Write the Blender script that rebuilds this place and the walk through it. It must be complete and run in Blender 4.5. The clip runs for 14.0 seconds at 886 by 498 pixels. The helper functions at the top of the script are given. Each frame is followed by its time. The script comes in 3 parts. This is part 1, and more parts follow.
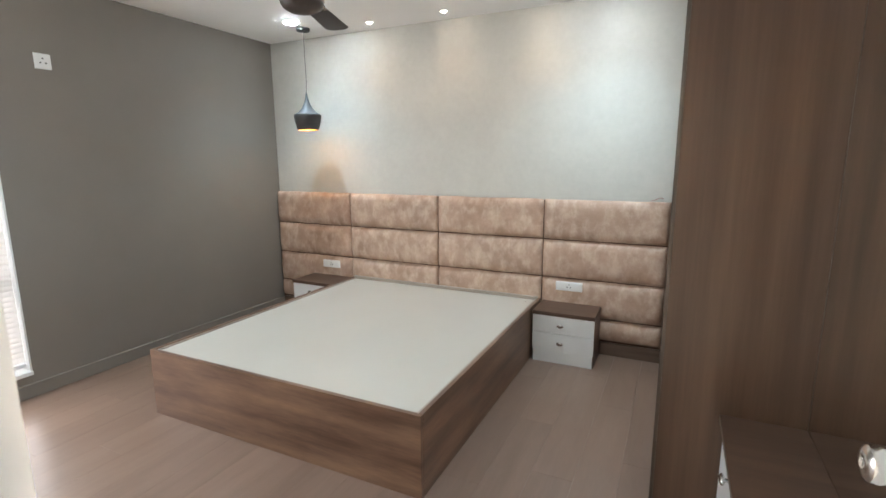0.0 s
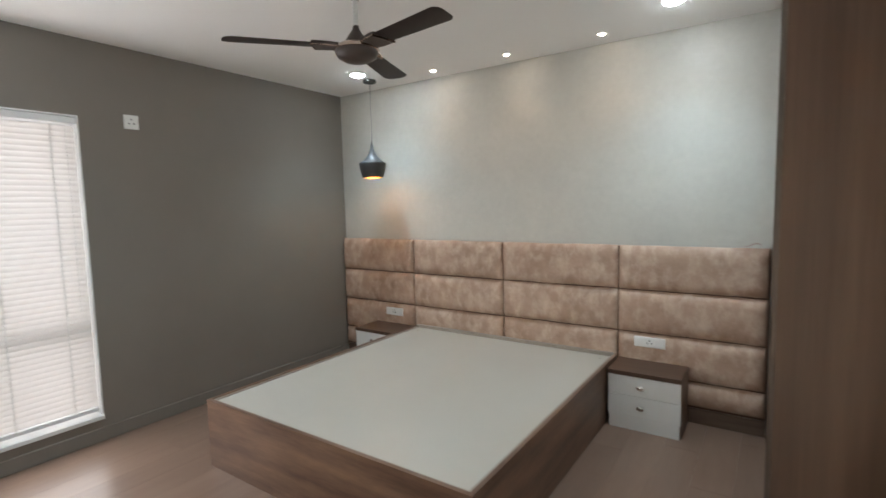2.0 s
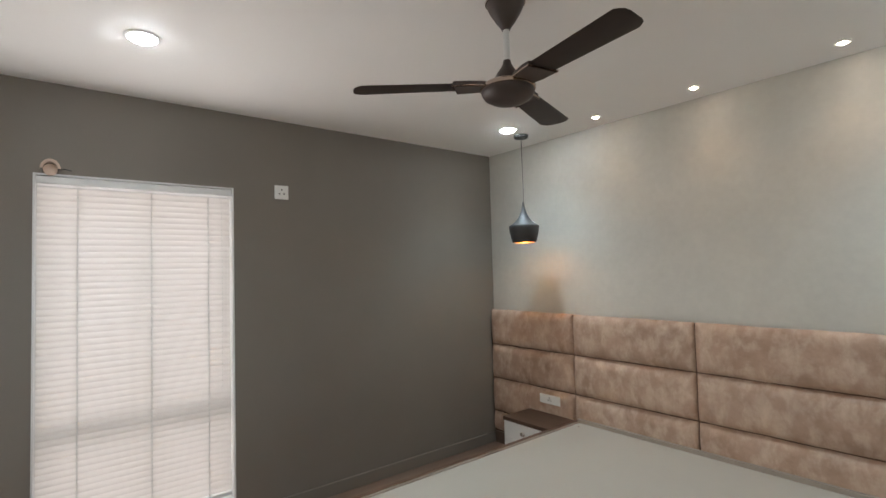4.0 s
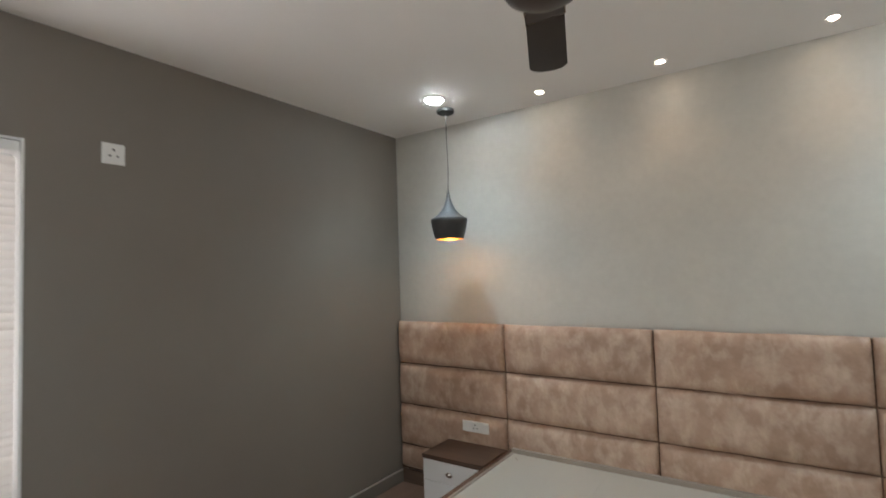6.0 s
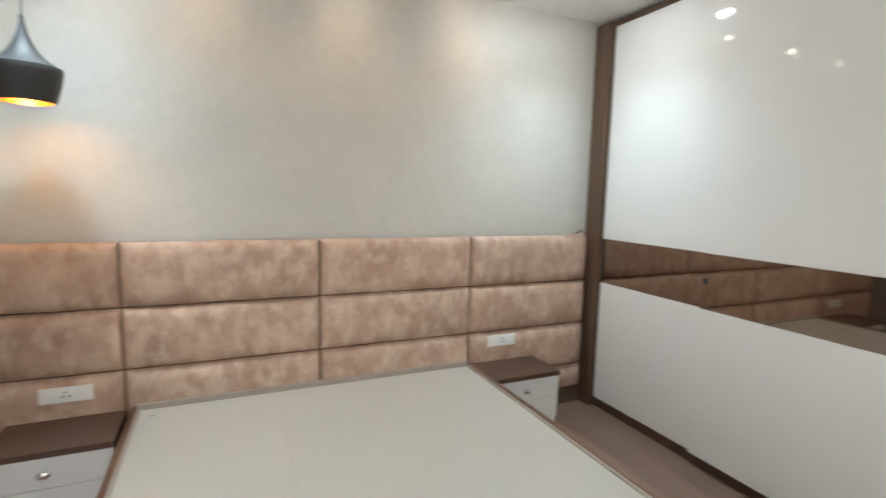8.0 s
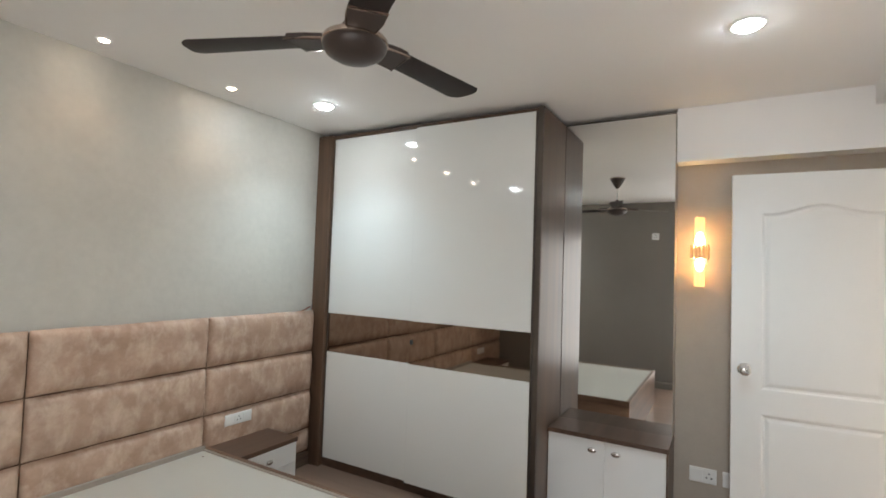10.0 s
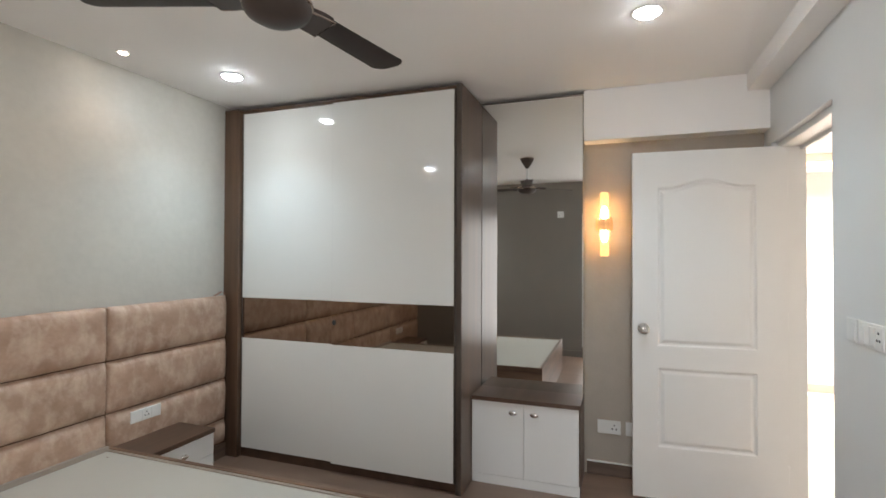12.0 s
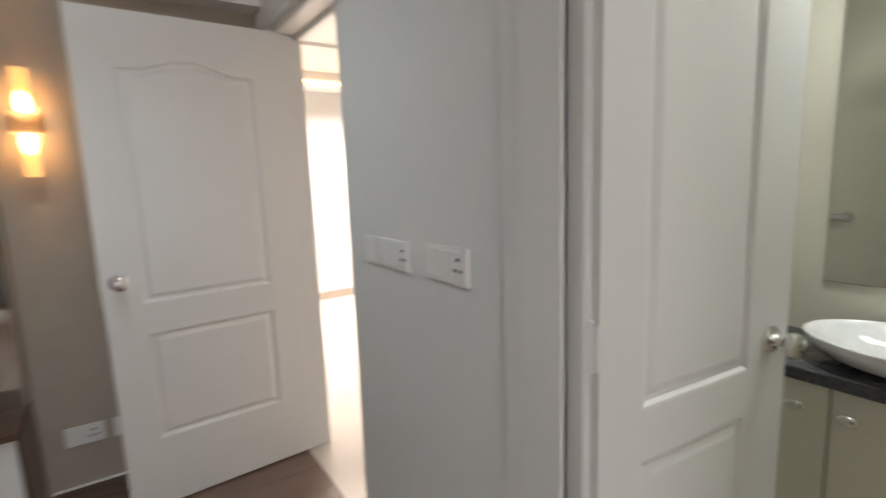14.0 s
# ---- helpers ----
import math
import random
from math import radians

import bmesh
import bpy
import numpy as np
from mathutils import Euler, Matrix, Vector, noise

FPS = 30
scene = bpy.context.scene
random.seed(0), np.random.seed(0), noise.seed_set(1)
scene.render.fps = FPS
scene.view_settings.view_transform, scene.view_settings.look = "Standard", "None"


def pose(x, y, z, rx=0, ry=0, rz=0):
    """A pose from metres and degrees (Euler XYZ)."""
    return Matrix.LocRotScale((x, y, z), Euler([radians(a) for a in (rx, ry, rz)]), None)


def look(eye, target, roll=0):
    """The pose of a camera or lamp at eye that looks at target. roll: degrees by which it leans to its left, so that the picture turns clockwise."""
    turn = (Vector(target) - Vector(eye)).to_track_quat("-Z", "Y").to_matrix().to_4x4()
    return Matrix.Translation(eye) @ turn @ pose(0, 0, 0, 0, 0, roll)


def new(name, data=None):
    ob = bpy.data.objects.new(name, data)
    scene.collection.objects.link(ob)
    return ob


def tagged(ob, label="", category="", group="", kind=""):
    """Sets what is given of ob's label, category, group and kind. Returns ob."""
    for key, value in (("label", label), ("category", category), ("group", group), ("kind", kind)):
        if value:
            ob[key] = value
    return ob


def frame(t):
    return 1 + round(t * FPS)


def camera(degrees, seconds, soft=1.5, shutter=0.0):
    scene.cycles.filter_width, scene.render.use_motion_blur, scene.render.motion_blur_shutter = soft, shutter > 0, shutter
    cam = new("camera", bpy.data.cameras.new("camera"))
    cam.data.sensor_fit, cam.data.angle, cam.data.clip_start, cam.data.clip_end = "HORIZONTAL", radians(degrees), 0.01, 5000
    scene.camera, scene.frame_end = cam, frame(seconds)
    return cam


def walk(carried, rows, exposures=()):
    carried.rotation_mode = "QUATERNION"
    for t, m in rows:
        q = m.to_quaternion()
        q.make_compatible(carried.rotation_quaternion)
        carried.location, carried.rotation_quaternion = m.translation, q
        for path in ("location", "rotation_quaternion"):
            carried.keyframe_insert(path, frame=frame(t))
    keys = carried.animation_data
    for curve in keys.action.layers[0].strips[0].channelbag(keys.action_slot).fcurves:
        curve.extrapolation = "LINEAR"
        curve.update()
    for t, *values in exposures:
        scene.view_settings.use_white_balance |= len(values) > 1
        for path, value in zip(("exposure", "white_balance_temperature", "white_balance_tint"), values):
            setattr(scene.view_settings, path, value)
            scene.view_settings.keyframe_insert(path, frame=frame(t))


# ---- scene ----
cam = camera(84.3, 14.0, shutter=0.4)
PATH = [
    (0, (0.028, -0.16, 1.478), (-0.824, 1.614, 1.118), -0.3),
    (0.5, (0.032, -0.21, 1.495), (-0.78, 1.59, 1.177), -0.2),
    (1, (0.054, -0.203, 1.48), (-0.772, 1.599, 1.217), -0.6),
    (1.5, (0.036, -0.088, 1.475), (-0.889, 1.672, 1.253), -1.2),
    (2, (0.014, 0.049, 1.49), (-1.11, 1.694, 1.308), -1.4),
    (2.5, (-0.059, 0.171, 1.485), (-1.439, 1.611, 1.342), -1.6),
    (2.7, (-0.132, 0.212, 1.492), (-1.611, 1.551, 1.36), -1.6),
    (4.8, (-0.631, 0.521, 1.558), (-2.164, 1.788, 1.769), -0.1),
    (5, (-0.736, 0.532, 1.555), (-2.196, 1.877, 1.799), -0.2),
    (5.5, (-0.959, 0.683, 1.536), (-2.301, 2.148, 1.767), -1.0),
    (6, (-1.223, 0.706, 1.52), (-2.347, 2.357, 1.62), -1.9),
    (6.5, (-1.492, 0.668, 1.514), (-2.327, 2.484, 1.437), -2.1),
    (7, (-1.784, 0.742, 1.48), (-2.161, 2.695, 1.277), -1.5),
    (7.5, (-2.025, 0.893, 1.462), (-1.817, 2.866, 1.21), -0.2),
    (8, (-2.276, 0.933, 1.442), (-1.457, 2.742, 1.211), 1.5),
    (8.5, (-2.491, 0.944, 1.478), (-1.168, 2.434, 1.303), 3.0),
    (9, (-2.592, 0.794, 1.47), (-1.05, 2.062, 1.36), 1.9),
    (9.2, (-2.646, 0.788, 1.479), (-1.051, 1.991, 1.394), 1.7),
    (11.3, (-2.92, 0.827, 1.545), (-1.093, 1.603, 1.794), 0.7),
    (11.5, (-2.91, 0.853, 1.516), (-1.059, 1.587, 1.705), 0.6),
    (12, (-2.866, 0.848, 1.474), (-0.983, 1.522, 1.501), 0.2),
    (12.5, (-2.711, 0.837, 1.467), (-0.783, 1.365, 1.401), -0.9),
    (13, (-2.531, 0.824, 1.479), (-0.543, 0.97, 1.324), -1.4),
    (13.5, (-2.25, 0.842, 1.441), (-0.322, 0.361, 1.215), -1.8),
    (14, (-2.004, 0.678, 1.426), (-0.356, -0.413, 1.124), -2.1),
]
EXPOSURES = [
    (0, 1.38, 6550, 13),
    (1.0, 1.49, 6550, 13),
    (1.5, 1.53, 6550, 13),
    (2, 0.85, 6650, 13),
    (2.5, 0.78, 6750, 14),
    (5, 0.55, 6950, 15),
    (6, 0.58, 6900, 15),
    (6.5, 1.09, 6850, 15),
    (7, 1.3, 6850, 15),
    (7.5, 1.23, 6850, 15),
    (8, 1.2, 6850, 15),
    (8.5, 1.34, 6850, 15),
    (9, 1.1, 6850, 14),
    (11.5, 0.89, 6780, 15),
    (12.5, 0.86, 6930, 16),
    (13.5, 0.68, 7080, 17),
    (14, 0.28, 7010, 18),
]
walk(cam, [(t, look(eye, target, roll)) for t, eye, target, roll in PATH], EXPOSURES)

# ---- world and light ----
CEIL, W_IN = 2.572, -3.575
world = bpy.data.worlds.new("world")
scene.world = world
world.use_nodes = True
sky = world.node_tree.nodes.new("ShaderNodeTexSky")
sky.sky_type, sky.sun_disc = "NISHITA", False
sky.sun_elevation, sky.sun_rotation = radians(48), radians(200)
world.node_tree.links.new(sky.outputs[0], world.node_tree.nodes["Background"].inputs[0])
world.node_tree.nodes["Background"].inputs[1].default_value = 0.1

COOL, WARM, AMBER = (0.62, 0.86, 1.0), (1.0, 0.72, 0.48), (1.0, 0.62, 0.26)
DOWNLIGHTS = [(-2.880, 3.098), (-0.488, 3.078), (-2.770, 0.752), (-0.505, 0.723)]
SPOTS = [(-2.325, 3.392), (-1.660, 3.385), (-0.965, 3.378)]


def lamp(name, kind, m, power, colour, **settings):
    data = bpy.data.lights.new(name, kind)
    data.energy, data.color = power, colour
    if kind == "AREA":
        data.shape = settings.get("shape", "DISK")
        data.size = settings.get("size", 0.1)
        if "size_y" in settings:
            data.size_y = settings["size_y"]
        data.spread = radians(settings.get("spread", 180))
    else:
        data.shadow_soft_size = settings.get("radius", 0.03)
    if kind == "SPOT":
        data.spot_size, data.spot_blend = radians(settings["cone"]), settings.get("blend", 0.6)
    ob = new(name, data)
    ob.matrix_world = m
    return ob


for x, y in DOWNLIGHTS:
    lamp("downlight_lamp", "SPOT", look((x, y, CEIL - 0.03), (x, y + 0.001, 0)), 28, COOL, radius=0.035, cone=120, blend=1.0)
for x, y in SPOTS:
    lamp("spotlight_lamp", "SPOT", look((x, y, CEIL - 0.02), (x, y + 0.04, 0)), 2.1, WARM, radius=0.03, cone=108, blend=1.0)
lamp("pendant_lamp", "POINT", pose(-2.935, 3.3, 1.775), 1.5, AMBER, radius=0.03)
for dz in (0.10, -0.10):
    lamp("sconce_lamp", "POINT", pose(0.555, 0.934, 1.685 + dz), 6.5, AMBER, radius=0.03)
# added lamps for daylight behind the blind; the gap between them gives the transom's shade
for low, high in ((0.175, 0.722), (0.768, 2.07)):
    lamp("daylight_stand_in", "AREA", look((-3.688, 0.86, (low + high) / 2), (0, 0.86, (low + high) / 2)), 1.6 * (high - low), (1.0, 0.965, 0.94), shape="RECTANGLE", size=0.94, size_y=high - low)
# extra fill lamp added on the room side of the blind to lift the room
lamp("daylight_stand_in", "AREA", look((W_IN, 0.86, 1.12), (0, 0.86, 1.12)), 11, (0.96, 0.98, 1.0), shape="RECTANGLE", size=0.92, size_y=1.88)
# area lamps added to brighten the hall outside the bedroom door and the bathroom
lamp("hall_fill_lamp", "AREA", pose(2.7, -1.5, 2.50), 95, (1.0, 0.93, 0.86), shape="RECTANGLE", size=0.9, size_y=1.4, spread=120)
lamp("bathroom_fill_lamp", "AREA", pose(-1.75, -0.95, 2.30), 10, (0.85, 0.97, 0.95), size=0.3)


# ---- materials ----
def material(name, colour, rough=0.6, metal=0.0, coat=0.0, spec=0.5, second=None, scale=4.0, stretch=(1, 1, 1), amount=1.0,
             fine=0.0, fine_scale=120.0, bump=0.0, bump_scale=150.0, rough_var=0.0, island=0.0):
    """A Principled surface with two scales of colour variation, fine relief and uneven gloss."""
    m = bpy.data.materials.new(name)
    m.use_nodes = True
    n, link = m.node_tree.nodes, m.node_tree.links.new
    b = n["Principled BSDF"]
    b.inputs["Base Color"].default_value = (*colour, 1)
    b.inputs["Roughness"].default_value = rough
    b.inputs["Metallic"].default_value = metal
    b.inputs["Coat Weight"].default_value = coat
    b.inputs["Coat Roughness"].default_value = 0.05
    b.inputs["Specular IOR Level"].default_value = spec
    co = n.new("ShaderNodeTexCoord")
    mp = n.new("ShaderNodeMapping")
    mp.inputs["Scale"].default_value = stretch
    link(co.outputs["Object"], mp.inputs["Vector"])
    vec = mp.outputs["Vector"]
    if island:
        info = n.new("ShaderNodeObjectInfo")
        add = n.new("ShaderNodeVectorMath")
        add.operation = "MULTIPLY_ADD"
        link(info.outputs["Random"], add.inputs[0])
        add.inputs[1].default_value = (37, 53, 29)
        link(vec, add.inputs[2])
        vec = add.outputs[0]
    colour_out = None
    if second:
        t = n.new("ShaderNodeTexNoise")
        t.inputs["Scale"].default_value, t.inputs["Detail"].default_value = scale, 5
        t.inputs["Roughness"].default_value = 0.6
        link(vec, t.inputs["Vector"])
        r = n.new("ShaderNodeValToRGB")
        r.color_ramp.elements[0].position, r.color_ramp.elements[1].position = 0.5 - 0.22 / amount, 0.5 + 0.22 / amount
        r.color_ramp.elements[0].color, r.color_ramp.elements[1].color = (*colour, 1), (*second, 1)
        link(t.outputs["Fac"], r.inputs[0])
        colour_out = r.outputs[0]
        if rough_var:
            mr = n.new("ShaderNodeMapRange")
            mr.inputs["To Min"].default_value, mr.inputs["To Max"].default_value = rough - rough_var, rough + rough_var
            link(t.outputs["Fac"], mr.inputs["Value"])
            link(mr.outputs[0], b.inputs["Roughness"])
    if fine and colour_out:
        f = n.new("ShaderNodeTexNoise")
        f.inputs["Scale"].default_value, f.inputs["Detail"].default_value = fine_scale, 3
        link(vec, f.inputs["Vector"])
        mr = n.new("ShaderNodeMapRange")
        mr.inputs["To Min"].default_value, mr.inputs["To Max"].default_value = 1 - fine, 1 + fine
        link(f.outputs["Fac"], mr.inputs["Value"])
        mix = n.new("ShaderNodeVectorMath")
        mix.operation = "SCALE"
        link(colour_out, mix.inputs[0])
        link(mr.outputs[0], mix.inputs["Scale"])
        colour_out = mix.outputs[0]
    if island and colour_out:
        mr = n.new("ShaderNodeMapRange")
        mr.inputs["To Min"].default_value, mr.inputs["To Max"].default_value = 1 - island, 1 + island
        link(info.outputs["Random"], mr.inputs["Value"])
        mix = n.new("ShaderNodeVectorMath")
        mix.operation = "SCALE"
        link(colour_out, mix.inputs[0])
        link(mr.outputs[0], mix.inputs["Scale"])
        colour_out = mix.outputs[0]
    if colour_out:
        link(colour_out, b.inputs["Base Color"])
    if bump:
        t = n.new("ShaderNodeTexNoise")
        t.inputs["Scale"].default_value, t.inputs["Detail"].default_value = bump_scale, 4
        link(mp.outputs["Vector"], t.inputs["Vector"])
        bp = n.new("ShaderNodeBump")
        bp.inputs["Strength"].default_value, bp.inputs["Distance"].default_value = bump, 0.003
        link(t.outputs["Fac"], bp.inputs["Height"])
        link(bp.outputs[0], b.inputs["Normal"])
    return m


def glowing(name, colour, strength):
    m = bpy.data.materials.new(name)
    m.use_nodes = True
    b = m.node_tree.nodes["Principled BSDF"]
    b.inputs["Base Color"].default_value = (*colour, 1)
    b.inputs["Emission Color"].default_value = (*colour, 1)
    b.inputs["Emission Strength"].default_value = strength
    return m


def glass(name, colour, rough=0.0):
    m = bpy.data.materials.new(name)
    m.use_nodes = True
    b = m.node_tree.nodes["Principled BSDF"]
    b.inputs["Base Color"].default_value = (*colour, 1)
    b.inputs["Transmission Weight"].default_value = 1
    b.inputs["Roughness"].default_value = rough
    b.inputs["IOR"].default_value = 1.45
    return m


FEATURE = material("textured_grey_paint", (0.53, 0.515, 0.47), 0.48, 0.1, second=(0.60, 0.58, 0.525), scale=2.0, fine=0.06, fine_scale=26, bump=0.5, bump_scale=22, rough_var=0.1)
TAUPE = material("dark_taupe_paint", (0.195, 0.172, 0.148), 0.62, second=(0.218, 0.194, 0.168), scale=1.3, fine=0.03, bump=0.08, bump_scale=220, rough_var=0.05)
BEIGE = material("beige_paint", (0.40, 0.35, 0.295), 0.5, second=(0.45, 0.395, 0.33), scale=5, fine=0.04, bump=0.25, bump_scale=45)
WHITE = material("white_wall_paint", (0.70, 0.71, 0.70), 0.5, second=(0.74, 0.745, 0.735), scale=1.5, fine=0.015, bump=0.06, bump_scale=250)
CEILING = material("ceiling_paint", (0.88, 0.855, 0.83), 0.7, second=(0.90, 0.88, 0.855), scale=1.2, fine=0.01, bump=0.05, bump_scale=250)
CREAM = material("cream_wall_tile", (0.66, 0.63, 0.53), 0.3, second=(0.71, 0.68, 0.58), scale=3)
WALNUT = material("walnut_laminate_upright", (0.062, 0.033, 0.020), 0.32, spec=0.5, second=(0.135, 0.077, 0.047), scale=2.6, stretch=(3.6, 3.6, 0.16), amount=1.15, fine=0.16, fine_scale=17, rough_var=0.05)
WALNUT_X = material("walnut_laminate_along", (0.075, 0.034, 0.020), 0.36, second=(0.225, 0.128, 0.080), scale=1.7, stretch=(0.7, 0.7, 5.5), amount=1.25, fine=0.20, fine_scale=20, rough_var=0.04)
WALNUT_TOP = material("walnut_laminate_top", (0.062, 0.033, 0.021), 0.38, second=(0.112, 0.063, 0.041), scale=2.4, stretch=(0.5, 6, 6), fine=0.1, fine_scale=28)
SKIRTING = material("brown_skirting", (0.10, 0.064, 0.047), 0.4, second=(0.19, 0.13, 0.095), scale=3, stretch=(0.6, 0.6, 8), fine=0.1)
OAK = material("brown_wood_floor", (0.178, 0.112, 0.082), 0.33, second=(0.235, 0.157, 0.118), scale=1.8, stretch=(6, 0.8, 4), amount=0.8, fine=0.06, fine_scale=20, bump=0.04, bump_scale=60, rough_var=0.04, island=0.05)
GLOSS_WHITE = material("glossy_white_laminate", (0.74, 0.74, 0.71), 0.06, coat=0.5, second=(0.76, 0.76, 0.73), scale=1.2)
DRAWER_WHITE = material("white_laminate", (0.76, 0.77, 0.76), 0.28, second=(0.79, 0.80, 0.79), scale=2)
DECK = material("off_white_ply_deck", (0.46, 0.437, 0.39), 0.36, second=(0.495, 0.47, 0.42), scale=1.4, fine=0.02, rough_var=0.03)
RIM = material("pale_edge_band", (0.31, 0.265, 0.225), 0.42, second=(0.37, 0.315, 0.27), scale=6)
SUEDE = material("tan_suede", (0.33, 0.205, 0.143), 0.6, second=(0.54, 0.375, 0.28), scale=5.0, amount=1.0, fine=0.10, fine_scale=60, bump=0.16, bump_scale=70, rough_var=0.1, island=0.06)
nap, nap_link = SUEDE.node_tree.nodes, SUEDE.node_tree.links.new
nap_base = nap["Principled BSDF"].inputs["Base Color"]
nap_from = nap_base.links[0].from_socket
nap_coord = nap.new("ShaderNodeTexCoord")
nap_map = nap.new("ShaderNodeMapping")
nap_map.inputs["Scale"].default_value = (1.5, 1.0, 1.0)
nap_noise = nap.new("ShaderNodeTexNoise")
nap_noise.inputs["Scale"].default_value, nap_noise.inputs["Detail"].default_value = 9, 8
nap_noise.inputs["Roughness"].default_value, nap_noise.inputs["Distortion"].default_value = 0.62, 0.25
nap_info = nap.new("ShaderNodeObjectInfo")
nap_shift = nap.new("ShaderNodeVectorMath")
nap_shift.operation = "MULTIPLY_ADD"
nap_shift.inputs[1].default_value = (19, 31, 23)
nap_link(nap_info.outputs["Random"], nap_shift.inputs[0])
nap_link(nap_coord.outputs["Object"], nap_map.inputs["Vector"])
nap_link(nap_map.outputs[0], nap_shift.inputs[2])
nap_link(nap_shift.outputs[0], nap_noise.inputs["Vector"])
nap_ramp = nap.new("ShaderNodeValToRGB")
nap_ramp.color_ramp.elements[0].position, nap_ramp.color_ramp.elements[1].position = 0.44, 0.70
nap_link(nap_noise.outputs["Fac"], nap_ramp.inputs[0])
nap_mix = nap.new("ShaderNodeMix")
nap_mix.data_type = "RGBA"
nap_mix.inputs[7].default_value = (0.72, 0.57, 0.46, 1)
nap_scale = nap.new("ShaderNodeMath")
nap_scale.operation = "MULTIPLY"
nap_scale.inputs[1].default_value = 0.6
nap_link(nap_ramp.outputs[0], nap_scale.inputs[0])
nap_link(nap_scale.outputs[0], nap_mix.inputs[0])
nap_link(nap_from, nap_mix.inputs[6])
nap_link(nap_mix.outputs[2], nap_base)
SEAM = material("dark_brown_seam_cloth", (0.12, 0.07, 0.045), 0.8, second=(0.16, 0.095, 0.06), scale=20)
MIRROR = material("silvered_mirror", (0.86, 0.87, 0.85), 0.015, 1.0)
BRONZE = material("bronze_mirror", (0.33, 0.27, 0.225), 0.03, 1.0)
ALU = material("dark_aluminium", (0.12, 0.10, 0.085), 0.35, 0.8, second=(0.15, 0.125, 0.105), scale=8)
CHROME = material("brushed_chrome", (0.66, 0.65, 0.63), 0.2, 1.0, second=(0.74, 0.73, 0.71), scale=30)
FAN_BROWN = material("dark_brown_fan_enamel", (0.045, 0.03, 0.025), 0.42, second=(0.06, 0.042, 0.034), scale=10, fine=0.05)
FAN_TRIM = material("coppery_chrome_trim", (0.52, 0.42, 0.36), 0.18, 1.0)
BLACK = material("matt_black_metal", (0.035, 0.036, 0.037), 0.55, second=(0.05, 0.052, 0.054), scale=12)
GOLD = material("gold_lining", (0.85, 0.53, 0.16), 0.3, 1.0)
BRASS = material("rose_brass", (0.70, 0.54, 0.36), 0.28, 1.0, second=(0.76, 0.60, 0.42), scale=20)
PLASTIC = material("white_plastic", (0.78, 0.78, 0.76), 0.3, second=(0.80, 0.80, 0.78), scale=10)
DARK = material("dark_gap", (0.02, 0.018, 0.016), 0.8)
DOOR_PAINT = material("white_door_enamel", (0.74, 0.74, 0.72), 0.33, second=(0.77, 0.77, 0.75), scale=2, fine=0.01, bump=0.04, bump_scale=200)
UPVC = material("white_upvc", (0.75, 0.76, 0.76), 0.35, second=(0.78, 0.79, 0.79), scale=5)
GRANITE = material("dark_grey_granite", (0.035, 0.036, 0.042), 0.25, second=(0.11, 0.11, 0.12), scale=90, amount=1.2)
CERAMIC = material("white_ceramic", (0.84, 0.85, 0.85), 0.08, coat=0.6)
HALL_TILE = material("cream_floor_tile", (0.66, 0.60, 0.53), 0.15, second=(0.70, 0.64, 0.57), scale=2)
PEACH = material("peach_filler", (0.62, 0.46, 0.37), 0.7, second=(0.70, 0.55, 0.45), scale=20)
LED_COOL = glowing("cool_led_diffuser", (0.80, 0.93, 1.0), 70)
LED_WARM = glowing("warm_led_lens", (1.0, 0.86, 0.7), 50)
FILAMENT = glowing("amber_bulb", (1.0, 0.62, 0.24), 12)
TUBE = glass("glowing_amber_glass", (1.0, 0.72, 0.38), 0.25)
# weak emission in the glass stands in for bulb light scattered along the tube
TUBE.node_tree.nodes["Principled BSDF"].inputs["Emission Color"].default_value = (1.0, 0.72, 0.40, 1)
TUBE.node_tree.nodes["Principled BSDF"].inputs["Emission Strength"].default_value = 0.22
TUBE_HOT = glowing("amber_glass_hot", (1.0, 0.78, 0.48), 26.0)
CLEAR = glass("clear_glass", (0.97, 0.98, 0.98))
SLAT = material("white_blind_slat", (0.70, 0.69, 0.675), 0.45, second=(0.73, 0.72, 0.705), scale=6)
slat_bsdf = SLAT.node_tree.nodes["Principled BSDF"]
trans = SLAT.node_tree.nodes.new("ShaderNodeBsdfTranslucent")
trans.inputs[0].default_value = (0.85, 0.82, 0.79, 1)
blend = SLAT.node_tree.nodes.new("ShaderNodeMixShader")
blend.inputs[0].default_value = 0.46
SLAT.node_tree.links.new(slat_bsdf.outputs[0], blend.inputs[1])
SLAT.node_tree.links.new(trans.outputs[0], blend.inputs[2])
SLAT.node_tree.links.new(blend.outputs[0], SLAT.node_tree.nodes["Material Output"].inputs[0])


# ---- mesh helpers ----
def box(bm, x0, x1, y0, y1, z0, z1, bevel=0.0, segments=2):
    verts = [bm.verts.new((x, y, z)) for x in (x0, x1) for y in (y0, y1) for z in (z0, z1)]
    faces = [bm.faces.new([verts[i] for i in f]) for f in ((0, 1, 3, 2), (4, 6, 7, 5), (0, 4, 5, 1), (2, 3, 7, 6), (0, 2, 6, 4), (1, 5, 7, 3))]
    if bevel:
        edges = list({e for f in faces for e in f.edges})
        bmesh.ops.bevel(bm, geom=edges, offset=bevel, segments=segments, affect="EDGES", profile=0.5)
    return bm


def block(*args, **kw):
    return box(bmesh.new(), *args, **kw)


def boxes(*rows, bevel=0.0):
    bm = bmesh.new()
    for r in rows:
        box(bm, *r, bevel=bevel)
    return bm


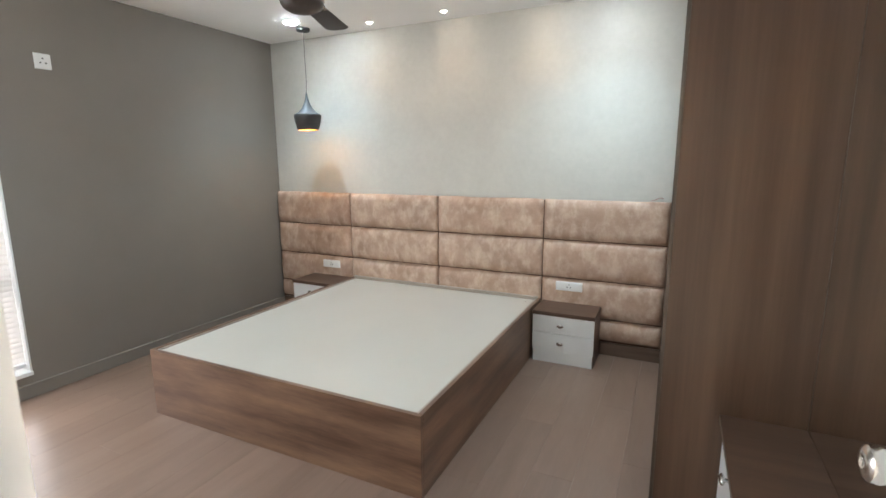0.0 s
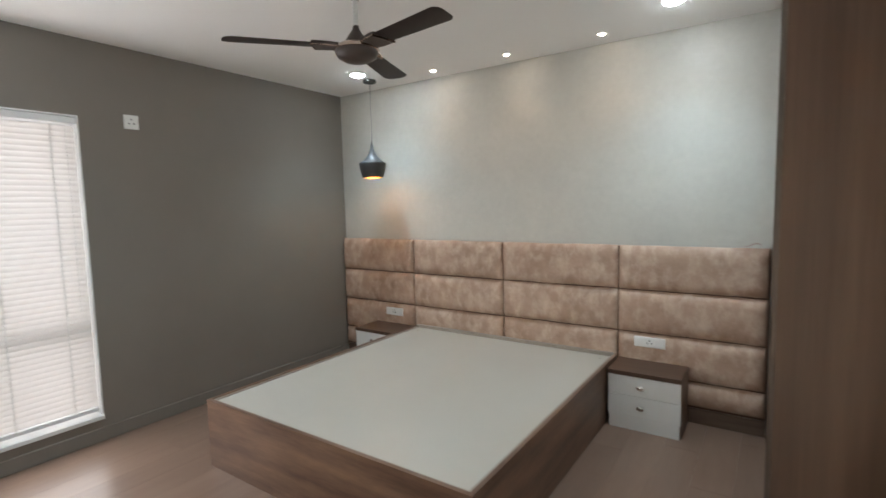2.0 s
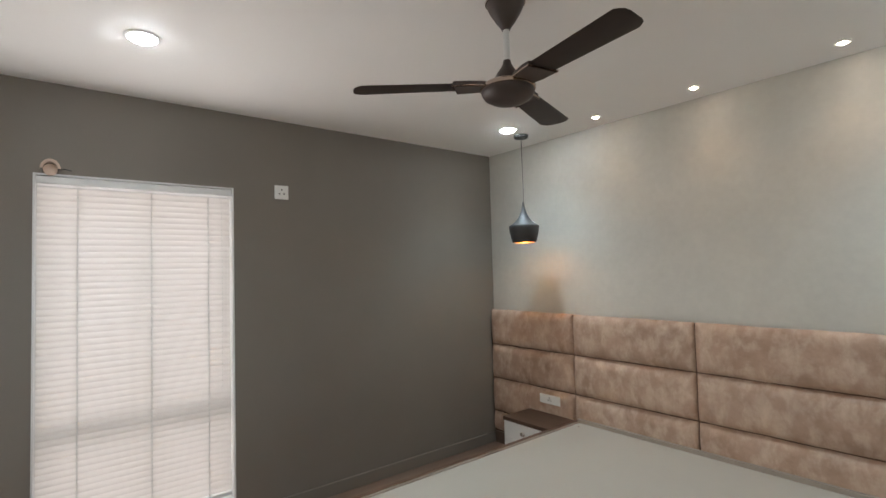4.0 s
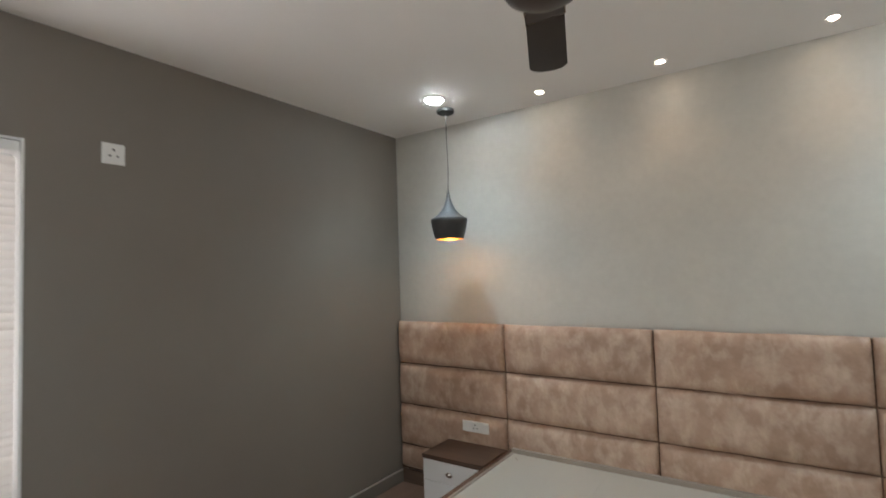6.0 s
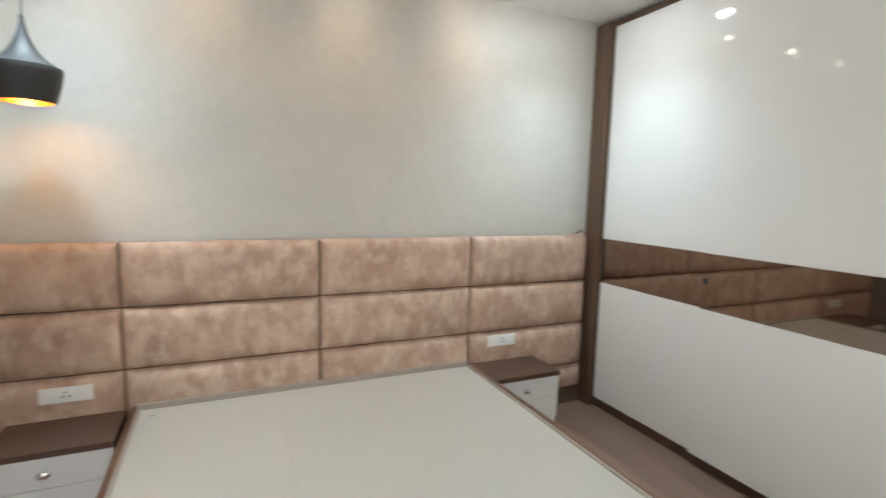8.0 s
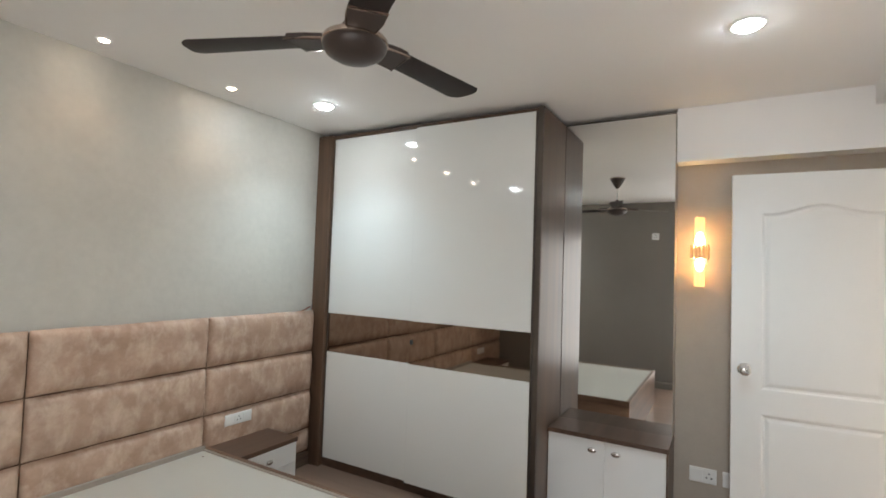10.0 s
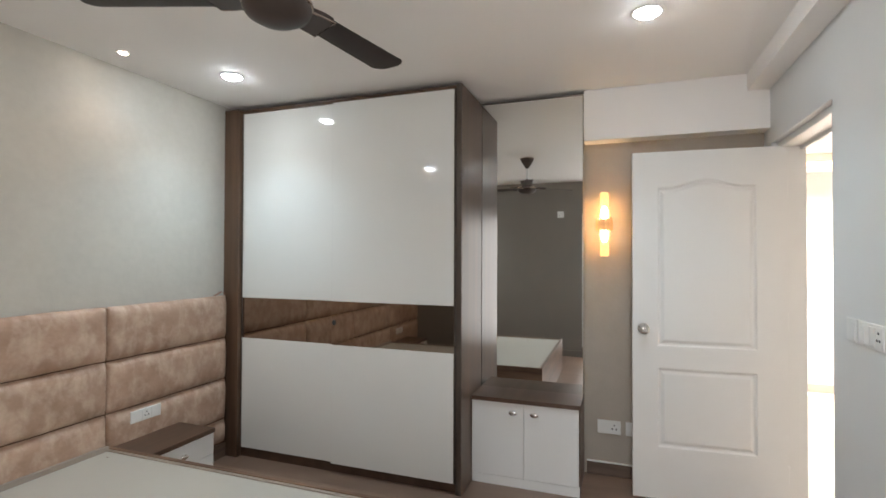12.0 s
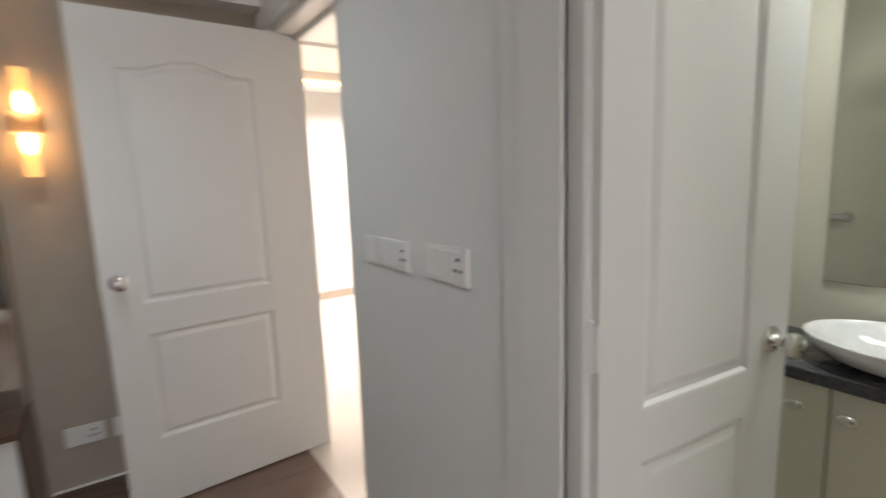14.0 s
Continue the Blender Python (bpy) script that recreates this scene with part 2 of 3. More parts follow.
def lathe(profile, segments=32, m=None):
    """A surface turned round z from (radius, height) pairs."""
    bm = bmesh.new()
    rings = []
    for r, z in profile:
        if r < 1e-5:
            rings.append([bm.verts.new((0, 0, z))])
        else:
            rings.append([bm.verts.new((r * math.cos(2 * math.pi * k / segments), r * math.sin(2 * math.pi * k / segments), z)) for k in range(segments)])
    for a, b in zip(rings, rings[1:]):
        for k in range(segments):
            j = (k + 1) % segments
            if len(a) == 1 and len(b) > 1:
                bm.faces.new((a[0], b[k], b[j]))
            elif len(b) == 1 and len(a) > 1:
                bm.faces.new((a[k], b[0], a[j]))
            elif len(a) > 1:
                bm.faces.new((a[k], a[j], b[j], b[k]))
    bmesh.ops.recalc_face_normals(bm, faces=bm.faces)
    if m is not None:
        bm.transform(m)
    return bm


def tube(points, radius, segments=8):
    """A round cable along points."""
    bm = bmesh.new()
    pts = [Vector(p) for p in points]
    rings = []
    for i, p in enumerate(pts):
        d = (pts[min(i + 1, len(pts) - 1)] - pts[max(i - 1, 0)]).normalized()
        u = d.orthogonal().normalized()
        v = d.cross(u)
        rings.append([bm.verts.new(p + radius * (math.cos(a) * u + math.sin(a) * v)) for a in (2 * math.pi * k / segments for k in range(segments))])
    for a, b in zip(rings, rings[1:]):
        shift = min(range(segments), key=lambda s: (a[0].co - b[s].co).length)
        for k in range(segments):
            bm.faces.new((a[k], a[(k + 1) % segments], b[(k + 1 + shift) % segments], b[(k + shift) % segments]))
    bm.faces.new(rings[0]), bm.faces.new(list(reversed(rings[-1])))
    bmesh.ops.recalc_face_normals(bm, faces=bm.faces)
    return bm


def mesh_of(name, bm, mat, smooth=False):
    me = bpy.data.meshes.new(name)
    bmesh.ops.recalc_face_normals(bm, faces=bm.faces)
    bm.to_mesh(me)
    bm.free()
    me.materials.append(mat)
    for p in me.polygons:
        p.use_smooth = smooth
    if smooth:
        me.set_sharp_from_angle(angle=radians(40))
    return me


def part(name, bm, mat, parent, label="", smooth=False, at=None):
    ob = new(name, bm if isinstance(bm, bpy.types.Mesh) else mesh_of(name, bm, mat, smooth))
    ob.parent = parent
    if at is not None:
        ob.matrix_basis = at
    return tagged(ob, label)


def thing(name, place, label, category, group=""):
    ob = new(name)
    ob.empty_display_size = 0.1
    ob.matrix_basis = place if isinstance(place, Matrix) else pose(*place)
    return tagged(ob, label, category, group)


def setting(name, bm, mat, label="", category="", smooth=False):
    return tagged(new(name, mesh_of(name, bm, mat, smooth)), label, category, "", "structure")


# ---- structure ----
W, N, E, S = -3.6, 3.6, 0.63, 0.0
WIN = (0.375, 1.345, 0.15, 2.095)
floor = setting("floor", block(W - 0.2, E + 0.2, S - 0.128, N + 0.2, -0.15, -0.008), OAK, "brown wood laminate floor in long planks", "floor")
setting("wall_north", block(W - 0.2, E + 0.2, N, N + 0.2, 0, 2.9), FEATURE, "grey textured feature wall behind the headboard", "wall")
y0, y1, z0, z1 = WIN
setting("wall_west", boxes((W - 0.2, W, S - 0.2, y0, 0, 2.9), (W - 0.2, W, y1, N, 0, 2.9), (W - 0.2, W, y0, y1, 0, z0), (W - 0.2, W, y0, y1, z1, 2.9)), TAUPE, "dark taupe painted wall with a tall window", "wall")
setting("wall_east", block(E, E + 0.2, S, N, 0, 2.9), BEIGE, "beige textured wall beside the door", "wall")
D0, D1, DT = -0.382, 0.483, 2.142
B0, B1, BT = -2.21, -1.385, 2.13
setting("wall_south", boxes((W, B0, -0.12, S, 0, 2.9), (B0, B1, -0.12, S, BT, 2.9), (B1, D0, -0.12, S, 0, 2.9), (D0, D1, -0.12, S, DT, 2.9), (D1, 3.75, -0.12, S, 0, 2.9)), WHITE, "white painted wall with two doorways", "wall")
setting("ceiling", block(W - 0.2, E + 0.2, S, N + 0.2, CEIL, CEIL + 0.1), CEILING, "white flat ceiling", "ceiling")
setting("beam_east", block(0.50, E, S, 1.062, 2.238, CEIL), CEILING, "white boxed ceiling beam above the wall lamp", "beam")
setting("beam_south", block(W, 0.50, S, 0.118, 2.468, CEIL), CEILING, "white boxed beam along the ceiling edge", "beam")


def skirting(name, rows, mat=None, label="brown wooden skirting board"):
    bm = bmesh.new()
    for r in rows:
        box(bm, *r, 0, 0.085, bevel=0.004, segments=1)
    setting(name, bm, mat or SKIRTING, label, "skirting")


skirting("baseboard_west", [(W, W + 0.014, 0.0, N)], TAUPE, "taupe painted skirting board")
setting("baseboard_west_bead", block(W, W + 0.016, 0.0, N - 0.032, 0.0855, 0.0885), material("pale_taupe_edge", (0.27, 0.24, 0.205), 0.5, second=(0.31, 0.275, 0.235), scale=9), "thin paler bead along the top of the taupe skirting", "trim")
skirting("baseboard_east", [(E - 0.014, E, 0.0, 1.05)])
setting("baseboard_bead", block(E - 0.016, E, 0.0, 1.05, 0.0855, 0.091), PLASTIC, "thin white sealant bead on the skirting", "trim")
skirting("baseboard_north", [(W + 0.014, -0.04, N - 0.03, N)])
skirting("baseboard_south", [(W + 0.014, B0 - 0.13, 0, 0.012), (B1 + 0.15, D0 - 0.004, 0, 0.012)])

# hall outside the bedroom door
setting("hall_floor", block(-0.55, 3.75, -4.0, -0.13, -0.15, -0.004), HALL_TILE, "pale cream tiled hall floor", "floor")
setting("hall_wall_east", block(3.55, 3.75, -4.0, -0.12, 0, 2.9), WHITE, "white hall wall in bright light", "wall")
setting("hall_wall_south", block(-0.55, 3.75, -4.2, -4.0, 0, 2.9), WHITE, "white hall wall", "wall")
setting("hall_wall_west", block(-0.70, -0.55, -4.2, -0.12, 0, 2.9), WHITE, "white wall between hall and bathroom", "wall")
setting("hall_ceiling", boxes((-0.55, 3.55, -4.0, -0.12, CEIL, CEIL + 0.1), (3.2, 3.55, -4.0, -0.12, 2.40, CEIL)), CEILING, "white hall ceiling with a lowered border", "ceiling")
setting("hall_baseboard", block(3.535, 3.55, -4.0, -0.12, 0, 0.09), RIM, "pale tiled skirting in the hall", "skirting")

# bathroom
setting("bathroom_floor", block(-3.0, -0.70, -1.36, -0.13, -0.15, -0.012), HALL_TILE, "pale bathroom floor", "floor")
setting("bathroom_wall_south", block(-3.0, -0.70, -1.56, -1.36, 0, 2.6), CREAM, "cream tiled bathroom wall", "wall")
setting("bathroom_wall_west", block(-3.2, -3.0, -1.56, -0.12, 0, 2.6), CREAM, "cream tiled bathroom wall", "wall")
setting("bathroom_tiling", boxes((-3.0, B0 - 0.02, -0.13, -0.124, 0, 2.4), (B1 + 0.02, -0.70, -0.13, -0.124, 0, 2.4)), CREAM, "cream wall tiles behind the bathroom door", "wall")
setting("bathroom_ceiling", block(-3.0, -0.70, -1.36, -0.12, 2.4, 2.5), CEILING, "white bathroom ceiling", "ceiling")


# ---- doors ----
def offset_loop(loop, d):
    """The closed 2D loop (counter-clockwise) moved inwards by d."""
    out = []
    for i, p in enumerate(loop):
        a, b = Vector(p) - Vector(loop[i - 1]), Vector(loop[(i + 1) % len(loop)]) - Vector(p)
        n1, n2 = Vector((-a.y, a.x)).normalized(), Vector((-b.y, b.x)).normalized()
        m = (n1 + n2).normalized()
        out.append(Vector(p) + m * d / max(0.5, m.dot(n1)))
    return out


def panel_loop(u0, u1, v0, v1, arch):
    loop = [(u0, v0), (u1, v0)]
    if arch:
        for k in range(17):
            s = k / 16
            loop.append((u1 + (u0 - u1) * s, v1 + arch * (0.5 - 0.5 * math.cos(2 * math.pi * min(1, max(0, (s - 0.1) / 0.8))))))
    else:
        loop += [(u1, v1), (u0, v1)]
    return loop


def moulded_leaf(width, height, thick, panels):
    """A door leaf in the x-z plane from the hinge at x = 0, with sunk mouldings round raised fields on both faces."""
    bm = bmesh.new()
    for side in (-1, 1):
        y = side * thick / 2
        edges = []

        def ring(loop, depth):
            vs = [bm.verts.new((p[0], y - side * depth, p[1])) for p in loop]
            return vs, [bm.edges.new((vs[i], vs[(i + 1) % len(vs)])) for i in range(len(vs))]
        outer, oe = ring([(0, 0), (width, 0), (width, height), (0, height)], 0)
        edges += oe
        for p in panels:
            loop = panel_loop(*p)
            prev, pe = ring(loop, 0)
            edges += pe
            for inset, depth in ((0.006, 0.001), (0.013, 0.009), (0.022, 0.011), (0.038, 0.004), (0.043, 0.003)):
                cur, ce = ring(offset_loop(loop, inset), depth)
                for i in range(len(cur)):
                    j = (i + 1) % len(cur)
                    bm.faces.new((prev[i], prev[j], cur[j], cur[i]))
                prev, last = cur, ce
            bmesh.ops.triangle_fill(bm, edges=last, use_beauty=True)
        bmesh.ops.triangle_fill(bm, edges=edges, use_beauty=True)
        if side < 0:
            first = outer
    for i in range(4):
        j = (i + 1) % 4
        bm.faces.new((first[i], first[j], outer[j], outer[i]))
    return bm


def knob_mesh():
    return lathe([(0, 0.0), (0.034, 0.0), (0.034, 0.004), (0.030, 0.008), (0.015, 0.010), (0.011, 0.016), (0.011, 0.030), (0.017, 0.036), (0.026, 0.042),
                  (0.029, 0.052), (0.027, 0.062), (0.020, 0.067), (0.010, 0.068), (0.009, 0.064), (0, 0.064)], 28)


KNOB = mesh_of("door_knob", knob_mesh(), CHROME, True)


def panel_door(name, hinge, angle, width, height, panels, knob_z, label, inset=0.062):
    door = new(name, mesh_of(name, moulded_leaf(width, height, 0.036, panels), DOOR_PAINT))
    tagged(door, label, "door", "", "structure")
    door.matrix_basis = pose(hinge[0], hinge[1], 0.012, 0, 0, angle)
    for side in (-1, 1):
        part("door_knob", KNOB, CHROME, door, "round brushed steel door knob", at=pose(width - inset, side * 0.018, knob_z, -90 * side, 0, 0))
    part("latch_plate", block(width, width + 0.002, -0.011, 0.011, knob_z - 0.03, knob_z + 0.03), CHROME, door, "steel latch plate")
    for z in (0.22, 1.09, 1.86):
        h = lathe([(0, -0.05), (0.006, -0.05), (0.006, 0.05), (0, 0.05)], 12)
        box(h, -0.001, 0.004, -0.017, 0.017, -0.045, 0.045)
        part("hinge", h, PLASTIC, door, "white painted butt hinge", at=pose(-0.004, 0.0, z))
    return door


panel_door("door_1", (0.438, -0.060), 93.8, 0.828, 2.098, [(0.150, 0.690, 0.915, 1.885, 0.045), (0.150, 0.690, 0.305, 0.79, 0)], 1.022,
           "white moulded two-panel door standing open against the wall")
panel_door("door_2", (-1.432, -0.022), -95.0, 0.637, 2.09, [(0.118, 0.480, 0.937, 1.885, 0.045), (0.118, 0.480, 0.325, 0.828, 0)], 0.998,
           "white moulded bathroom door opened into the bathroom", 0.076)


def door_frame(name, x0, x1, top, depth0, depth1, label, face=0.0):
    bm = bmesh.new()
    t = 0.045
    box(bm, x0, x0 + t, depth0, depth1, 0, top, bevel=0.003, segments=1)
    box(bm, x1 - t, x1, depth0, depth1, 0, top, bevel=0.003, segments=1)
    box(bm, x0 + t, x1 - t, depth0, depth1, top - t + 0.01, top, bevel=0.003, segments=1)
    s = 0.012
    box(bm, x0 + t, x0 + t + s, depth0, depth0 + 0.03, 0, top - t, bevel=0.002, segments=1)
    box(bm, x0 + t + s, x1 - t, depth0, depth0 + 0.03, top - t - s, top - t + 0.008, bevel=0.002, segments=1)
    if face:
        w = 0.158
        for k, (a, b) in enumerate(((0.0, 0.012), (0.05, 0.018))):
            box(bm, x1 - 0.01, x1 + w - a, 0, b, 0, top + w - a, bevel=0.003, segments=1)
            box(bm, x0 - w + a, x0 + 0.01, 0, b, 0, top + w - a, bevel=0.003, segments=1)
            box(bm, x0 + 0.01, x1 - 0.01, 0, b, top - 0.01, top + w - a, bevel=0.003, segments=1)
    setting(name, bm, DOOR_PAINT, label, "door frame")


door_frame("door_frame_1", D0, D1, DT, -0.160, -0.034, "white painted frame of the bedroom doorway")
door_frame("door_frame_2", B0 + 0.004, B1 + 0.002, BT - 0.003, -0.118, -0.004, "white painted frame of the bathroom doorway", face=1.0)
setting("threshold", block(D0, D1, -0.128, -0.03, -0.0075, 0.003), HALL_TILE, "pale stone door threshold", "threshold")

# ---- window and blind ----
y0, y1, z0, z1 = WIN
window = setting("window_1", boxes((W - 0.16, W - 0.10, y0, y0 + 0.06, z0, z1), (W - 0.16, W - 0.10, y1 - 0.06, y1, z0, z1), (W - 0.16, W - 0.10, y0 + 0.06, y1 - 0.06, z0, z0 + 0.06),
                                  (W - 0.16, W - 0.10, y0 + 0.06, y1 - 0.06, z1 - 0.06, z1), (W - 0.16, W - 0.10, 0.835, 0.895, z0 + 0.06, z1 - 0.06)), UPVC, "tall white framed window behind the blind", "window")
part("transom", boxes((W - 0.155, W - 0.105, y0 + 0.06, 0.835, 0.70, 0.80), (W - 0.155, W - 0.105, 0.895, y1 - 0.06, 0.70, 0.80)), UPVC, window)
for a, b, c, d in ((y0 + 0.06, 0.835, z0 + 0.06, 0.70), (0.895, y1 - 0.06, z0 + 0.06, 0.70), (y0 + 0.06, 0.835, 0.80, z1 - 0.06), (0.895, y1 - 0.06, 0.80, z1 - 0.06)):
    p = part("pane", block(W - 0.133, W - 0.127, a, b, c, d), CLEAR, window)
    p.visible_shadow = False
part("lining", boxes((W - 0.10, W + 0.006, y0, y0 + 0.010, z0, z1), (W - 0.10, W + 0.006, y1 - 0.010, y1, z0, z1), (W - 0.10, W + 0.002, y0 + 0.010, y1 - 0.010, z1 - 0.010, z1)), UPVC, window)
part("window_sill", block(W - 0.10, W + 0.02, y0, y1, z0 - 0.004, z0 + 0.022, bevel=0.004), UPVC, window, "white window sill")

blind = thing("window_blind", (W - 0.035, 0.86, z1 - 0.05), "white half-closed venetian blind filling the tall window", "blind")
bw = (y1 - y0) / 2 - 0.012
part("headrail", block(-0.028, 0.038, -bw, bw, -0.004, 0.036, bevel=0.004), UPVC, blind, "white metal headrail")
slat = bmesh.new()
grid = []
for i in range(7):
    s = i / 6 - 0.5
    grid.append([slat.verts.new((s * 0.044, y, 0.0070 * (1 - 4 * s * s))) for y in (-bw + 0.004, bw - 0.004)])
for a, b in zip(grid, grid[1:]):
    slat.faces.new((a[0], a[1], b[1], b[0]))
SLAT_MESH = mesh_of("slat", slat, SLAT, True)
PITCH = 0.0332
COUNT = int((z1 - z0 - 0.125) / PITCH)
for k in range(COUNT):
    ob = part("slat", SLAT_MESH, SLAT, blind, at=pose(0, 0, -0.035 - k * PITCH, 0, 60, 0))
low = -0.035 - COUNT * PITCH
part("bottom_rail", block(-0.016, 0.016, -bw + 0.004, bw - 0.004, low - 0.022, low + 0.004, bevel=0.004), UPVC, blind)
for y in (-0.30, 0.04, 0.34):
    part("ladder_cord", boxes((0.020, 0.0215, y - 0.003, y + 0.003, low, -0.01), (-0.0215, -0.020, y - 0.003, y + 0.003, low, -0.01)), PLASTIC, blind, "white woven ladder tape")
part("lift_cord", tube([(0.034, bw - 0.06, -0.01), (0.034, bw - 0.055, -0.6), (0.034, bw - 0.06, -1.2)], 0.0018, 6), PLASTIC, blind)
setting("backdrop", block(-9.1, -9.0, -8, 9, -3, 7), glowing("hazy_daylight", (1.0, 0.955, 0.935), 0.70), "hazy bright daylight outside the window", "backdrop")
pipe = thing("pipe_sleeve", pose(W, 0.445, 2.115, 0, 0, 0), "peach half-round pipe sleeve stub above the blind", "pipe cover")
sl = bmesh.new()
arc = [(0.042 * math.cos(a), 0.05 * math.sin(a)) for a in (math.pi * k / 14 for k in range(15))]
inner = [(0.030 * math.cos(a), 0.036 * math.sin(a)) for a in (math.pi * k / 14 for k in range(15))]
va = [[sl.verts.new((x, y, z)) for (y, z) in pts] for x, pts in ((0.0, arc), (0.045, arc), (0.045, inner), (0.01, inner))]
for a, b in zip(va, va[1:]):
    for k in range(14):
        sl.faces.new((a[k], a[k + 1], b[k + 1], b[k]))
part("sleeve", sl, PEACH, pipe, smooth=True)
part("plug", lathe([(0, 0.0), (0.03, 0.0), (0.03, 0.012), (0, 0.016)], 20, pose(0, 0, 0, 0, 90, 0)), PEACH, pipe)
part("wire", tube([(0.02, 0.03, 0.0), (0.03, 0.06, 0.004), (0.015, 0.085, 0.0)], 0.003, 6), BLACK, pipe)


# ---- wall plates ----
def plate(name, m, width, height, modules, label, category="socket"):
    """A plate in the x-z plane that faces -y, with its modules: 's' a rocker switch, 'o' a three-pin socket, 'b' a blank."""
    root = thing(name, m, label, category)
    part("cover", block(-width / 2, width / 2, -0.0075, 0, -height / 2, height / 2, bevel=0.003), PLASTIC, root)
    n = len(modules)
    w = (width - 0.016) / n
    for k, kind in enumerate(modules):
        cx = -width / 2 + 0.008 + w * (k + 0.5)
        h = height - 0.022
        if kind == "s":
            part("rocker", block(cx - w / 2 + 0.002, cx + w / 2 - 0.002, -0.0105, -0.007, -h / 2, h / 2, bevel=0.0015), PLASTIC, root)
        elif kind == "o":
            part("socket_insert", block(cx - w / 2 + 0.001, cx + w / 2 - 0.001, -0.0092, -0.007, -h / 2, h / 2, bevel=0.0008), PLASTIC, root)
            # flat near-black discs on the face, painted for the shade inside the pin holes
            pins = bmesh.new()
            r = min(0.005, h * 0.09)
            for px, pz in ((0, h * 0.24), (-w * 0.2, -h * 0.14), (w * 0.2, -h * 0.14)):
                pins_m = lathe([(0, 0), (r, 0), (r, 0.001), (0, 0.001)], 10, pose(cx + px, -0.0093, pz, 90, 0, 0))
                tmp = bpy.data.meshes.new("pin")
                pins_m.to_mesh(tmp)
                pins_m.free()
                pins.from_mesh(tmp)
            part("pin_hole_shade", pins, DARK, root)
        else:
            part("blank", block(cx - w / 2 + 0.001, cx + w / 2 - 0.001, -0.0092, -0.007, -h / 2, h / 2, bevel=0.0008), PLASTIC, root)
    return root


plate("wall_socket", pose(W, 1.652, 2.09, 0, 0, 90), 0.093, 0.093, "o", "white square three-pin socket high on the taupe wall")
plate("wall_socket", pose(E, 0.907, 0.325, 0, 0, -90), 0.148, 0.09, "so", "white switched wall socket above the skirting")
plate("wall_socket", pose(E, 0.757, 0.325, 0, 0, -90), 0.09, 0.09, "b", "small white blank wall plate behind the door")
plate("switch_plate", pose(-0.568, S, 1.195, 0, 0, 180), 0.085, 0.09, "s", "small white switch plate beside a wider one", "switch")
plate("switch_plate", pose(-0.718, S, 1.195, 0, 0, 180), 0.185, 0.09, "ssso", "white switch plate with rocker switches on the white wall", "switch")
plate("switch_plate", pose(-0.997, S, 1.203, 0, 0, 180), 0.19, 0.095, "sso", "white switch plate with a socket on the white wall", "switch")

# ---- headboard ----
HB_TOP = 1.180
COLS = [-3.598, -2.714, -1.805, -0.897, -0.006]
ROWS_Z = [0.112, 0.278, 0.570, 0.868, HB_TOP]
headboard = thing("headboard", (0, N, 0), "tan suede padded headboard of stitched rectangular cushions across the wall", "headboard")
part("backing_board", block(COLS[0], COLS[-1], -0.026, -0.001, 0.10, HB_TOP - 0.012), SEAM, headboard, "dark brown backing cloth in the seams")
part("base_board", block(COLS[0] + 0.016, COLS[-1], -0.04, -0.0305, 0.002, 0.10), SKIRTING, headboard, "dark brown base board")


def cushion(w, h, depth, seed):
    bm = bmesh.new()
    nu, nv = max(18, int(w / 0.035)), max(8, int(h / 0.03))
    rows = []
    for j in range(nv + 1):
        row = []
        for i in range(nu + 1):
            # denser towards the rim, where the padding rolls over
            s, t = (0.5 - 0.5 * math.cos(math.pi * i / nu)), (0.5 - 0.5 * math.cos(math.pi * j / nv))
            x, z = s * w, t * h
            d = min(x, w - x, 0.075) / 0.075
            e = min(z, h - z, 0.075) / 0.075
            puff = (1 - (1 - d) ** 2.4) ** 0.5 * (1 - (1 - e) ** 2.4) ** 0.5
            rip = 0.005 * noise.noise(Vector((x * 5 + seed * 7.1, z * 6, seed))) * puff + 0.0035 * noise.noise(Vector((x * 16, z * 16, seed * 3.7))) * (1 - d * e)
            sag = 0.004 * noise.noise(Vector((x * 7, seed * 3.3, 2))) * (1 - e)
            row.append(bm.verts.new((x, -depth * puff - rip, z + sag)))
        rows.append(row)
    for a, b in zip(rows, rows[1:]):
        for k in range(nu):
            bm.faces.new((a[k], a[k + 1], b[k + 1], b[k]))
    return bm


seed = 0
for c in range(4):
    for r in range(4):
        seed += 1
        x0, x1, a, b = COLS[c] + 0.003, COLS[c + 1] - 0.003, ROWS_Z[r] + 0.003, ROWS_Z[r + 1] - 0.003
        part("cushion", cushion(x1 - x0, b - a, 0.042, seed), SUEDE, headboard, smooth=True, at=pose(x0, -0.026, a))
plate("bedside_socket", pose(-2.932, N - 0.066, 0.498, 0, 0, 0), 0.20, 0.072, "sos", "white socket and switch plate set in the padded headboard")
plate("bedside_socket", pose(-0.677, N - 0.066, 0.517, 0, 0, 0), 0.20, 0.072, "sos", "white socket and switch plate set in the padded headboard")
tape = thing("tape_scrap", (-0.10, N - 0.035, HB_TOP + 0.002), "curled reddish scrap of tape on the headboard top", "scrap")
tp = bmesh.new()
strip = [(-0.045, -0.01, 0.004), (-0.02, -0.02, 0.012), (0.0, -0.015, 0.022), (0.02, -0.02, 0.03), (0.04, -0.018, 0.022), (0.045, -0.025, 0.008)]
tv = [[tp.verts.new((x, y, z)), tp.verts.new((x, y - 0.02, z - 0.004))] for x, y, z in strip]
for a, b in zip(tv, tv[1:]):
    tp.faces.new((a[0], b[0], b[1], a[1]))
bmesh.ops.solidify(tp, geom=tp.faces[:], thickness=0.002)
